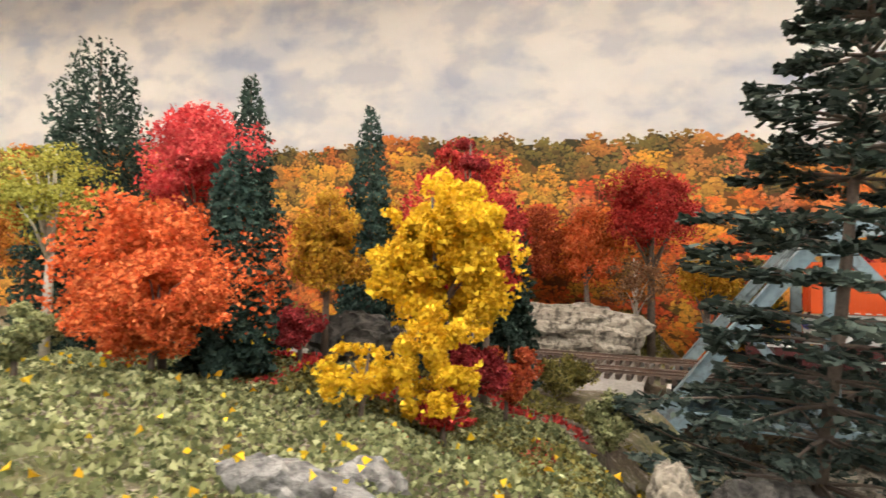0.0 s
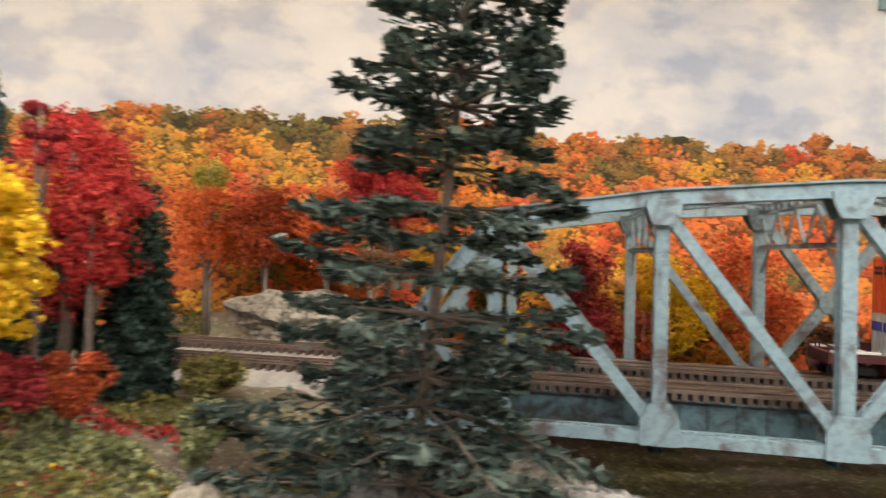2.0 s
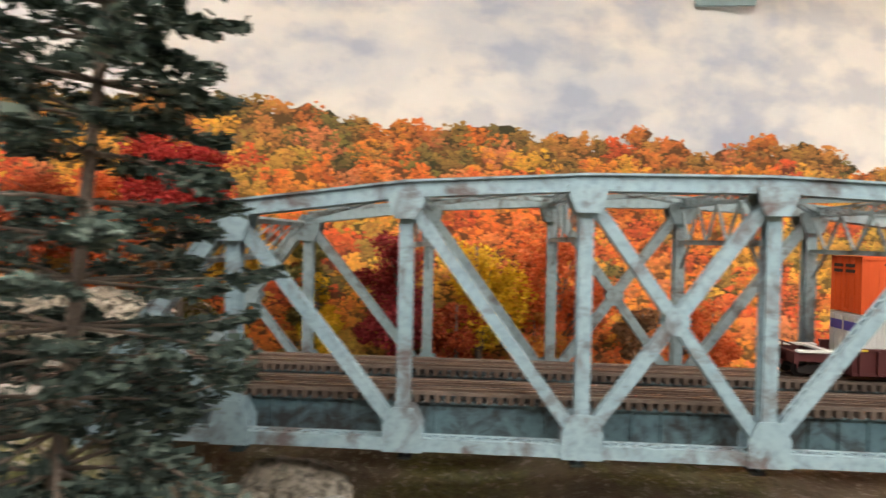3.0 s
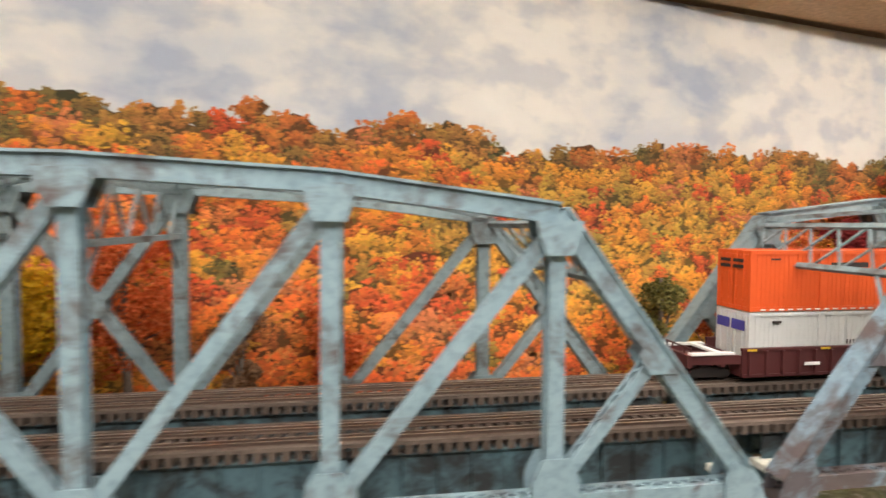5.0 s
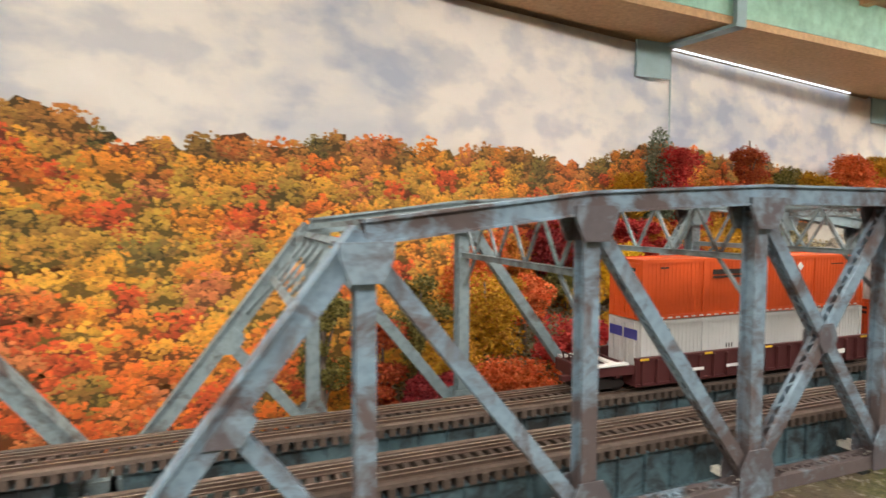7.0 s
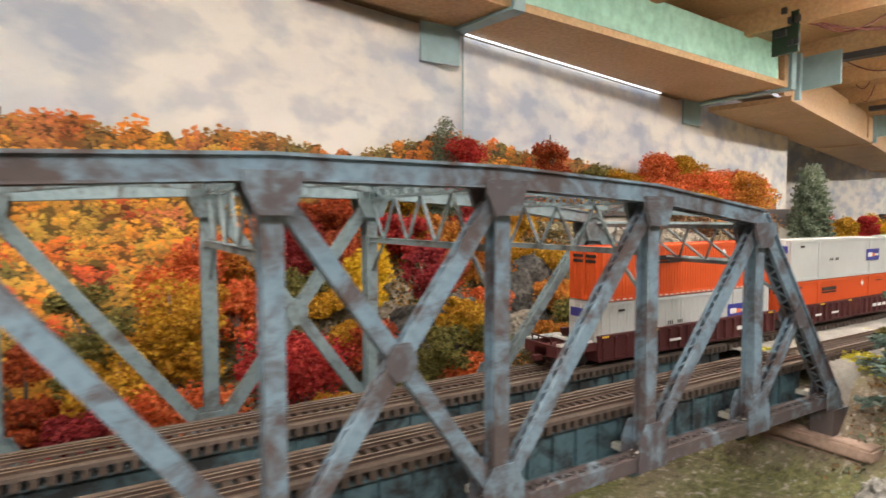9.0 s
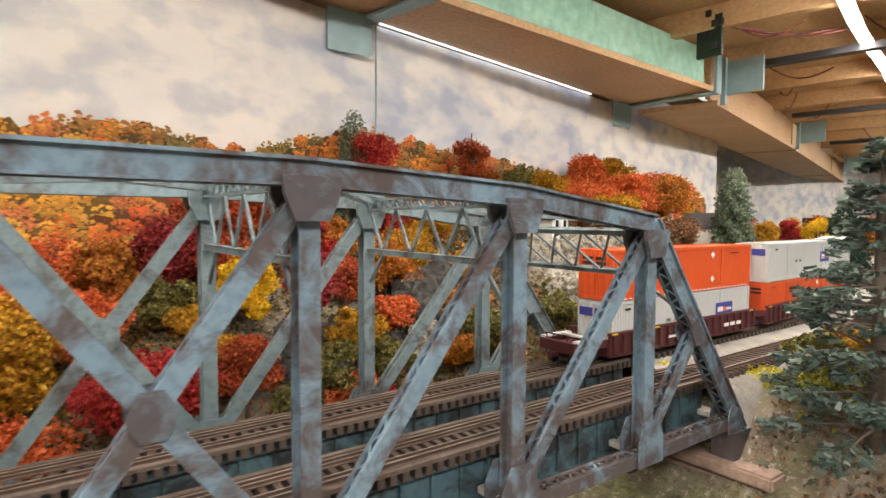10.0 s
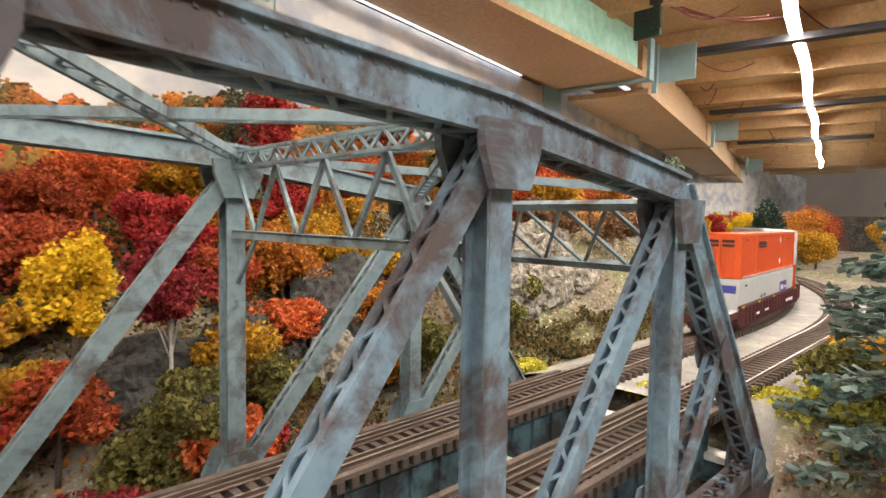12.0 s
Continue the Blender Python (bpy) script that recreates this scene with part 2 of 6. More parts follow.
def hill(x, y):
    """Height of the scenery."""
    n1 = noise.noise((x * 7, y * 7, 0.3)) * 0.012 + noise.noise((x * 23, y * 23, 1.7)) * 0.004
    n2 = noise.noise((x * 60, y * 60, 4.1)) * 0.0018
    bed = 0.006
    # distances to the track bed, along the bent lines
    if x > CURVE_X:
        c = (CURVE_X, CURVE_R)
        dist = CURVE_R - math.hypot(x - c[0], y - c[1])
    elif x < -0.1:
        c = (-0.1, 1.66)
        dist = 1.66 + 0.0 - math.hypot(x - c[0], y - c[1])
    else:
        dist = y
    on_bed = smooth01(-0.035, 0.0, dist) * (1 - smooth01(0.125, 0.165, dist))
    # land left of the gorge
    left = 1 - smooth01(-0.05, 0.06, x + 0.25 * min(0, y + 0.12))
    front = 0.015 + 0.017 * (1 - smooth01(-0.20, -0.03, x)) * (1 - smooth01(-0.17, -0.06, y)) + 0.012 * (1 - smooth01(-0.16, -0.09, x)) * (1 - smooth01(-0.26, -0.2, y))
    back = 0.030 + 0.03 * smooth01(0.16, 0.28, y)
    landl = front + (back - front) * smooth01(-0.03, 0.15, y)
    # land right of the gorge, rising to the back
    right = smooth01(1.24, 1.34, x)
    landr = 0.004 - 0.05 * (1 - smooth01(-0.22, -0.02, y)) + 0.075 * smooth01(0.16, 0.34, dist) + 0.03 * smooth01(0.3, 0.5, dist)
    # gorge floor and its far bank
    floor = -0.062 + 0.012 * smooth01(0.1, 0.5, x) - 0.01 * smooth01(0.5, 0.9, x)
    edge = wall_y(x) - y
    bank = 1 - smooth01(0.02, 0.24, edge)
    rise = 0.014 + 0.125 * smooth01(0.82, 1.12, x)
    floor = floor + bank * rise + 0.03 * smooth01(1.0, 1.3, x) * smooth01(0.13, 0.24, y)
    floor = floor - 0.055 * smooth01(0.30, 0.42, x) * (1 - smooth01(0.76, 0.9, x)) * smooth01(0.11, 0.2, y)
    z = floor + n1
    z = z + (landl + n1 - z) * left
    z = z + (landr + n1 * 0.8 - z) * right
    z = z + (bed - z) * on_bed * max(left if y > -0.04 else 0, right)
    return z + n2


# ------------------------------------------------------------------ room shell
def room():
    bm = bmesh.new()
    box(bm, -2.6, 6.6, -3.3, 2.9, -1.16, -1.10)
    tagged(mesh_ob("floor", bm, M["carpet"]), "grey carpet floor of the layout room", "floor", kind="structure")
    bm = bmesh.new()
    box(bm, -2.6, 6.6, -3.3, 2.9, 1.30, 1.36)
    tagged(mesh_ob("ceiling", bm, M["room"]), "off-white painted room ceiling", "ceiling", kind="structure")
    for nm, b in (("wall_south", (-2.6, 6.6, -3.36, -3.3)), ("wall_north", (-2.6, 6.6, 2.9, 2.96)), ("wall_west", (-2.66, -2.6, -3.36, 2.96)), ("wall_east", (6.6, 6.66, -3.36, 2.96))):
        bm = bmesh.new()
        box(bm, *b, -1.16, 1.36)
        tagged(mesh_ob(nm, bm, M["room"]), "off-white painted room wall", "wall", kind="structure")


room()


def backdrop():
    """The sheet that carries the printed sky: straight along the layout, then bent back in a round end."""
    pts = [(-1.6 + 0.1 * i, wall_y(-1.6 + 0.1 * i)) for i in range(44)]
    x0, y0 = 2.54, wall_y(2.54)
    pts = [p for p in pts if p[0] < 2.50] + [(x0, y0)]
    h = math.atan(0.192)
    r = 0.13
    cx, cy = x0 - r * math.sin(h), y0 + r * math.cos(h)
    for k in range(1, 15):
        a = h - math.pi / 2 + k * math.radians(11)
        pts.append((cx + r * math.cos(a), cy + r * math.sin(a)))
    lx, ly = pts[-1]
    pts.append((lx + 0.15, ly + 0.5))
    bm = bmesh.new()
    rows = [[bm.verts.new((x, y, z)) for z in (-0.15, 0.1, 0.3, 0.464 if x < 0.65 else (0.358 if x < 2.0 else 0.40))] for x, y in pts]
    for a, b in zip(rows, rows[1:]):
        for k in range(3):
            bm.faces.new((a[k], b[k], b[k + 1], a[k + 1])).smooth = True
    bmesh.ops.recalc_face_normals(bm, faces=bm.faces)
    bmesh.ops.solidify(bm, geom=bm.faces[:], thickness=0.004)
    tagged(mesh_ob("backdrop", bm, M["sky"]), "printed backdrop sheet with pale clouded sky", "backdrop", kind="structure")
    # a second backdrop farther along, beyond the round end
    bm = bmesh.new()
    box(bm, 2.6, 6.2, 1.15, 1.17, -0.15, 0.46)
    tagged(mesh_ob("backdrop_far", bm, M["sky"]), "farther printed sky backdrop behind the valley", "backdrop", kind="structure")


backdrop()


# ------------------------------------------------------------------ ground
def ground_mat():
    m, nt, b = material("scenic_ground", 0.95)
    v = coords(nt)
    soil = ramp(nt, noise_tex(nt, v, 14, 5), [(0.3, (0.085, 0.062, 0.042)), (0.5, (0.16, 0.125, 0.085)), (0.7, (0.27, 0.23, 0.17))])
    turf = ramp(nt, noise_tex(nt, v, 240, 4), [(0.3, (0.07, 0.075, 0.03)), (0.55, (0.16, 0.16, 0.06)), (0.75, (0.30, 0.27, 0.12))])
    where = ramp(nt, noise_tex(nt, v, 9, 4, 0.6, 0.5), [(0.47, (0, 0, 0)), (0.60, (1, 1, 1))])
    col = mix(nt, where, soil, turf)
    chips = noise_tex(nt, v, 150, 5, 0.75)
    col = mix(nt, ramp(nt, chips, [(0.56, (0, 0, 0)), (0.62, (0.8, 0.8, 0.8))]), col, (0.42, 0.38, 0.33))
    col = mix(nt, ramp(nt, chips, [(0.36, (0.7, 0.7, 0.7)), (0.44, (0, 0, 0))]), col, (0.05, 0.038, 0.03))
    grit = noise_tex(nt, v, 700, 3)
    col = mix(nt, ramp(nt, grit, [(0.55, (0, 0, 0)), (0.72, (0.5, 0.5, 0.5))]), col, (0.38, 0.34, 0.27))
    nt.links.new(col, b.inputs["Base Color"])
    bump(nt, b, grit, 0.5, 0.0012)
    return m


M["ground"] = ground_mat()
M["ballast_base"] = two_scale("ballast_bed", (0.20, 0.185, 0.165), (0.46, 0.43, 0.39), 60, 900, 0.95, 0.6, 0.001)


def ground():
    xs = np.arange(-1.2, 3.6, 0.0125)
    verts, faces = [], []
    ny = 74
    for x in xs:
        top = wall_y(x) - 0.002 if x < 2.3 else 1.44
        for j in range(ny):
            y = -0.52 + (top + 0.52) * j / (ny - 1)
            verts.append((x, y, hill(x, y)))
    for i in range(len(xs) - 1):
        for j in range(ny - 1):
            a = i * ny + j
            faces.append((a, a + ny, a + ny + 1, a + 1))
    tagged(raw_ob("ground", verts, faces, M["ground"], smooth=True), "modelled soil, turf and gravel scenery base", "ground", kind="structure")
    bm = bmesh.new()
    box(bm, -1.2, 3.6, -0.54, -0.522, -0.45, -0.10)
    tagged(mesh_ob("fascia", bm, M["bracket"]), "painted fascia board along the layout's edge", "fascia", kind="structure")


ground()


# ------------------------------------------------------------------ truss bridge
def lace(bm, a, b, w, pitch, thick, across, up, off):
    """Zigzag lacing bars from a to b in the plane of across; up is the plane's normal."""
    a, b, s, u = Vector(a), Vector(b), Vector(across).normalized(), Vector(up).normalized()
    n = max(2, int((b - a).length / pitch))
    pts = [a.lerp(b, k / n) + s * (w / 2 if k % 2 else -w / 2) + u * off for k in range(n + 1)]
    for p, q in zip(pts, pts[1:]):
        bar(bm, p, q, thick, 0.0006, u)


def fine(name, bm, mat, parent):
    """Pieces too small to pick apart, joined."""
    return tagged(part(name, bm, mat, parent), kind="stuff")


def laced_member(name, a, b, w, d, parent, mat, cover=False, pitch=0.0055):
    """Two channels w wide in the truss plane, d apart across it, tied by lacing on both edges."""
    a, b = Vector(a), Vector(b)
    ax = (b - a).normalized()
    side = Vector((0, 1, 0))
    up = ax.cross(side).normalized()
    if up.z < 0:
        up = -up
    ob = None
    for sgn in (-1, 1):
        bm = bmesh.new()
        rolled(bm, c_section(0.0020, w, 0.0008, sgn * d / 2, sgn), a, b, up)
        ob = part("channel" if ob else name, bm, mat, ob or parent)
        ob = ob.parent if ob.name.startswith("channel") else ob
    if cover:
        bm = bmesh.new()
        o = up * (w / 2 + 0.0006)
        bar(bm, a + o, b + o, d + 0.003, 0.001, up)
        part("cover_plate", bm, mat, ob)
    bm = bmesh.new()
    for e in (-1, 1):
        if cover and e == 1:
            continue
        lace(bm, a, b, d * 0.92, pitch, 0.0011, side, up, e * (w / 2 - 0.0004))
    fine("lacing", bm, mat, ob)
    return ob


def truss(parent, y, mat, face, plate):
    """One truss in the plane y; face is the side (-1 or 1) that shows."""
    node = lambda k: k * PANEL
    low = -0.0055
    # top chord: channel box with an overhanging cover plate, one piece a panel
    for k in range(1, 6):
        a, b = Vector((node(k), y, TOPS[k])), Vector((node(k + 1), y, TOPS[k + 1]))
        bm = bmesh.new()
        w, h, t = 0.0047, 0.0039, 0.0009
        rolled(bm, [(-0.0061, h), (-0.0061, h + 0.0011), (0.0061, h + 0.0011), (0.0061, h), (w, h), (w, -h + t), (w + 0.001, -h + t), (w + 0.001, -h), (w - 0.0016, -h), (w - 0.0016, -h + t), (w - t, -h + t), (w - t, h - 0.0002), (-w + t, h - 0.0002), (-w + t, -h + t), (-w + 0.0016, -h + t), (-w + 0.0016, -h), (-w - 0.001, -h), (-w - 0.001, -h + t), (-w, -h + t), (-w, h)], a, b)
        chord = part("top_chord", bm, mat, parent)
        bm = bmesh.new()
        lace(bm, a, b, 0.0075, 0.006, 0.0012, (0, 1, 0), (0, 0, 1), -0.0036)
        n = int(PANEL / 0.0032)
        fine("lacing", bm, mat, chord)
        bm = bmesh.new()
        for i in range(n):
            p = a.lerp(b, (i + 0.5) / n)
            for dz in (-0.0024, 0.0029):
                box(bm, p.x - 0.00035, p.x + 0.00035, y + face * 0.0047 - 0.0003, y + face * 0.0047 + 0.0003, p.z + dz - 0.00035, p.z + dz + 0.00035)
        fine("riveting", bm, mat, chord)
    # bottom chord: two channels tied by batten plates with round holes
    for k in range(7):
        a, b = Vector((node(k), y, low)), Vector((node(k + 1), y, low))
        chord = None
        for sgn in (-1, 1):
            bm = bmesh.new()
            rolled(bm, c_section(0.0026, 0.0066, 0.0008, sgn * 0.0043, sgn), a, b)
            if chord:
                part("channel", bm, mat, chord)
            else:
                chord = part("bottom_chord", bm, mat, parent)
        bm = bmesh.new()
        lace(bm, a + Vector((0, 0, 0)), b, 0.0056, 0.0042, 0.0014, (0, 1, 0), (0, 0, 1), 0.0030)
        fine("lacing", bm, mat, chord)
    # verticals: wide flange posts
    for k in range(1, 7):
        x, top = node(k), TOPS[k] - 0.004
        bm = bmesh.new()
        rolled(bm, i_section(0.0070, 0.0078, 0.0009, 0.0012), (x, y, low), (x, y, top), (0, 1, 0))
        part("vertical_post", bm, mat, parent)
    # end posts and their short struts
    for k0, k1 in ((0, 1), (7, 6)):
        a, b = Vector((node(k0), y, low)), Vector((node(k1), y, TOPS[k1]))
        laced_member("end_post", a, b, 0.0078, 0.0082, parent, mat, cover=True)
        m = a.lerp(b, 0.5)
        laced_member("sub_strut", (node(k1), y, low + 0.004), m, 0.0052, 0.0064, parent, mat, pitch=0.006)
        d = 1 if k0 == 0 else -1
        for sgn in (-1, 1):
            bm = bmesh.new()
            prism(bm, [(m.x - d * 0.007, m.z - 0.007), (m.x + d * 0.005, m.z - 0.007), (m.x + d * 0.010, m.z + 0.001), (m.x + d * 0.004, m.z + 0.008)], y + sgn * 0.0046, y + sgn * 0.0052)
            part("gusset_plate", bm, plate, parent)
    # diagonals fall towards the middle, crossed in the middle panel
    for k0, k1 in ((1, 2), (2, 3), (3, 4), (4, 3), (5, 4), (6, 5)):
        laced_member("diagonal", (node(k0), y, TOPS[k0] - 0.005), (node(k1), y, low + 0.004), 0.0062, 0.0062, parent, mat)
    xm, zm = 3.5 * PANEL, (TOPS[3] - 0.005 + low + 0.004) / 2
    for sgn in (-1, 1):
        bm = bmesh.new()
        prism(bm, [(xm - 0.006, zm - 0.002), (xm - 0.003, zm - 0.007), (xm + 0.003, zm - 0.007), (xm + 0.006, zm - 0.002), (xm + 0.006, zm + 0.002), (xm + 0.003, zm + 0.007), (xm - 0.003, zm + 0.007), (xm - 0.006, zm + 0.002)], y + sgn * 0.0037, y + sgn * 0.0043)
        part("gusset_plate", bm, plate, parent)
    # gusset plates
    for k in range(1, 7):
        x, t = node(k), TOPS[k] - (0.0045 if 1 < k < 6 else 0.0062)
        for pts in ([(x - 0.0095, t + 0.0036), (x + 0.0095, t + 0.0036), (x + 0.0090, t - 0.002), (x + 0.0056, t - 0.0102), (x - 0.0056, t - 0.0102), (x - 0.0090, t - 0.002)],
                    [(x - 0.0102, low - 0.0037), (x + 0.0102, low - 0.0037), (x + 0.0102, low + 0.010), (x + 0.0055, low + 0.0190), (x - 0.0055, low + 0.0190), (x - 0.0102, low + 0.010)]):
            for sgn in (-1, 1):
                bm = bmesh.new()
                out = 0.0014 if pts[0][1] > low + 0.02 else 0.0
                prism(bm, pts, y + sgn * 0.0050, y + sgn * (0.0057 + out))
                part("gusset_plate", bm, plate, parent)
    for k in (0, 7):
        x, d = node(k), 1 if k == 0 else -1
        for sgn in (-1, 1):
            bm = bmesh.new()
            prism(bm, [(x - d * 0.006, low - 0.006), (x + d * 0.014, low - 0.005), (x + d * 0.014, low + 0.005), (x + d * 0.011, low + 0.013), (x, low + 0.008)], y + sgn * 0.0050, y + sgn * 0.0057)
            part("gusset_plate", bm, plate, parent)
        bm = bmesh.new()
        box(bm, x - 0.009, x + 0.011, y - 0.007, y + 0.007, low - 0.0219, low - 0.0052)
        part("bearing_shoe", bm, mat, parent)


def sway(parent, x, top, mat, dz=0.028, n=8):
    """Cross frame between the trusses at a post: laced top strut, lower strut, zigzag web and knee braces."""
    y0, y1 = 0.005, WIDE - 0.005
    bm = bmesh.new()
    zt, zb = top - 0.001, top - dz
    for e in (0.0028, -0.0028):
        for sx in (-0.0024, 0.0024):
            bar(bm, (x + sx, y0, zt + e), (x + sx, y1, zt + e), 0.0012, 0.001)
    for sx in (-0.0018, 0.0018):
        bar(bm, (x + sx, y0, zb), (x + sx, y1, zb), 0.0009, 0.0026)
    bar(bm, (x, y0, zb + 0.0012), (x, y1, zb + 0.0012), 0.0045, 0.0007)
    ob = part("sway_frame", bm, mat, parent)
    bm = bmesh.new()
    for k in range(n):
        ya, yb = y0 + (y1 - y0) * k / n, y0 + (y1 - y0) * (k + 1) / n
        za, zc = (zt - 0.003, zb) if k % 2 == 0 else (zb, zt - 0.003)
        bar(bm, (x, ya, za), (x, yb, zc), 0.0016, 0.0012, (1, 0, 0))
    lace(bm, (x, y0, zt), (x, y1, zt), 0.0050, 0.0055, 0.0009, (0, 0, 1), (1, 0, 0), 0.0024)
    lace(bm, (x, y0, zt), (x, y1, zt), 0.0050, 0.0055, 0.0009, (0, 0, 1), (1, 0, 0), -0.0024)
    fine("lacing", bm, mat, ob)
    for ya, s in ((y0, 1), (y1, -1)):
        bm = bmesh.new()
        bar(bm, (x, ya, zb - 0.018), (x, ya + s * 0.016, zb), 0.0016, 0.0014, (1, 0, 0))
        part("knee_brace", bm, mat, ob)


def portal(parent, x0, x1, z1, mat):
    """Inclined portal frame between the end posts."""
    a, b = Vector((x0, 0, -0.0055)), Vector((x1, 0, z1))
    hi, lo = a.lerp(b, 0.965), a.lerp(b, 0.77)
    y0, y1 = 0.005, WIDE - 0.005
    ax = (b - a).normalized()
    nrm = ax.cross(Vector((0, 1, 0)))
    bm = bmesh.new()
    for p in (hi, lo):
        bar(bm, (p.x, y0, p.z), (p.x, y1, p.z), 0.0032, 0.0026, nrm)
    ob = part("portal_frame", bm, mat, parent)
    bm = bmesh.new()
    n = 6
    for k in range(n):
        ya, yb = y0 + (y1 - y0) * k / n, y0 + (y1 - y0) * (k + 1) / n
        for p, q in ((hi, lo), (lo, hi)):
            bar(bm, (p.x, ya, p.z), (q.x, yb, q.z), 0.0013, 0.0010, nrm)
    kn = a.lerp(b, 0.62)
    for ya, s in ((y0, 1), (y1, -1)):
        bar(bm, (kn.x, ya, kn.z), (lo.x, ya + s * 0.018, lo.z), 0.0016, 0.0014, nrm)
    fine("lacing", bm, mat, ob)


def laterals(parent, mat):
    """Laced crossing braces between the top chords."""
    for k in range(1, 6):
        for ya, yb in ((0.004, WIDE - 0.004), (WIDE - 0.004, 0.004)):
            a, b = Vector((k * PANEL, ya, TOPS[k] + 0.0005)), Vector(((k + 1) * PANEL, yb, TOPS[k + 1] + 0.0005))
            ax = (b - a).normalized()
            side = ax.cross(Vector((0, 0, 1))).normalized()
            bm = bmesh.new()
            for s in (-1, 1):
                bar(bm, a + side * s * 0.0022, b + side * s * 0.0022, 0.0009, 0.0026)
            ob = part("lateral_brace", bm, mat, parent)
            bm = bmesh.new()
            lace(bm, a, b, 0.0044, 0.0056, 0.0009, side, (0, 0, 1), 0.0)
            fine("lacing", bm, mat, ob)


def floor_system(parent, mat):
    """Cross beams at the nodes, and a pair of plate girders with stiffeners under each track."""
    for k in range(8):
        x = k * PANEL + (0.004 if k == 0 else -0.004 if k == 7 else 0)
        bm = bmesh.new()
        rolled(bm, i_section(0.007, 0.0110, 0.0012, 0.0016), (x, 0.004, -0.0110), (x, WIDE - 0.004, -0.0110))
        part("floor_beam", bm, mat, parent)
        # pale stub on the beam between the tracks, and one beside the near track
        for ys in (0.0625, 0.010):
            bm = bmesh.new()
            box(bm, x - 0.0046, x + 0.0046, ys - 0.0095, ys + 0.0095, -0.0054, 0.0016 if ys > 0.05 else -0.0024)
            part("beam_stub", bm, M["cream"], parent, "pale cream beam end between the tracks")
    for yc in TRACKS:
        for s in (-1, 1):
            y = yc - FACE + s * 0.0115
            bm = bmesh.new()
            rolled(bm, i_section(0.0052, 0.0208, 0.0010, 0.0012), (0.004, y, 0.0009), (SPAN - 0.004, y, 0.0009))
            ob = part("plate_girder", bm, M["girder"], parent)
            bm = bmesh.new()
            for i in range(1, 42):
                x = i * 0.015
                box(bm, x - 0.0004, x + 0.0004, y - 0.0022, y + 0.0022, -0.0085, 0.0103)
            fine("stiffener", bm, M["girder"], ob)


FACE = 0.0052     # half the depth of the members


def truss_bridge(x, near, plate, label):
    br = thing("truss_bridge", label, "bridge", "truss bridge spans", at=(x, FACE, 0))
    truss(br, 0.0, near, -1, plate)
    truss(br, WIDE, M["steel_far"], -1, M["steel_far"])
    for k in range(2, 6):
        sway(br, k * PANEL, TOPS[k], M["steel_far"])
    portal(br, 0.0, PANEL, TOPS[1], M["steel_far"])
    portal(br, SPAN, 6 * PANEL, TOPS[6], M["steel_far"])
    laterals(br, M["steel_far"])
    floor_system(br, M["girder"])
    return br


truss_bridge(0.0, M["steel"], M["steel"], "weathered pale blue double-track steel through-truss bridge")
truss_bridge(SPAN_B, M["steel_b"], M["gusset_b"], "rust-stained blue double-track steel through-truss bridge")


def pier(name, x0, x1, label):
    ob = thing(name, label, "bridge pier")
    bm = bmesh.new()
    box(bm, x0 + 0.003, x1 - 0.003, -0.022, WIDE + 0.022, -0.11, -0.036)
    bmesh.ops.bevel(bm, geom=bm.edges[:], offset=0.002, segments=2, affect="EDGES")
    part("shaft", bm, M["concrete"], ob)
    bm = bmesh.new()
    box(bm, x0, x1, -0.026, WIDE + 0.026, -0.0359, -0.0275)
    bmesh.ops.bevel(bm, geom=bm.edges[:], offset=0.0015, segments=2, affect="EDGES")
    part("cap", bm, M["concrete"], ob)


pier("bridge_pier", 0.612, 0.665, "pinkish concrete pier carrying both spans")
pier("abutment", 1.262, 1.33, "pinkish concrete abutment at the bridge end")
pier("abutment", -0.05, 0.018, "pinkish concrete abutment at the bridge end")


# ------------------------------------------------------------------ tracks
def rail_run(parent, y0, off, s0, s1, name="rail", label="", h=0.0022, w=0.0011):
    """A rail at the offset off from a track's centre line, between two distances along it."""
    n = max(1, int((s1 - s0) / 0.02))
    secs = []
    for i in range(n + 1):
        x, y, a = track_pose(s0 + (s1 - s0) * i / n, y0)
        secs.append((Vector((x - off * math.sin(a), y + off * math.cos(a), 0)), Vector((-math.sin(a), math.cos(a), 0))))
    prof = [(-w * 0.95, -h), (w * 0.95, -h), (w * 0.95, -h * 0.82), (w * 0.25, -h * 0.66), (w * 0.25, -h * 0.38), (w * 0.5, -h * 0.28), (w * 0.5, 0), (-w * 0.5, 0), (-w * 0.5, -h * 0.28), (-w * 0.25, -h * 0.38), (-w * 0.25, -h * 0.66), (-w * 0.95, -h * 0.82)]
    verts, faces, mats = [], [], []
    m = len(prof)
    for p, sd in secs:
        for q, z in prof:
            verts.append(tuple(p + sd * q + Vector((0, 0, RAIL_Z + z))))
    for i in range(n):
        for k in range(m):
            faces.append((i * m + k, (i + 1) * m + k, (i + 1) * m + (k + 1) % m, i * m + (k + 1) % m))
            mats.append(1 if k == 6 else 0)
    ob = raw_ob(name, verts, faces, [M["rail"], M["rail_top"]], parent, label)
    for p, mi in zip(ob.data.polygons, mats):
        p.material_index = mi
    return ob


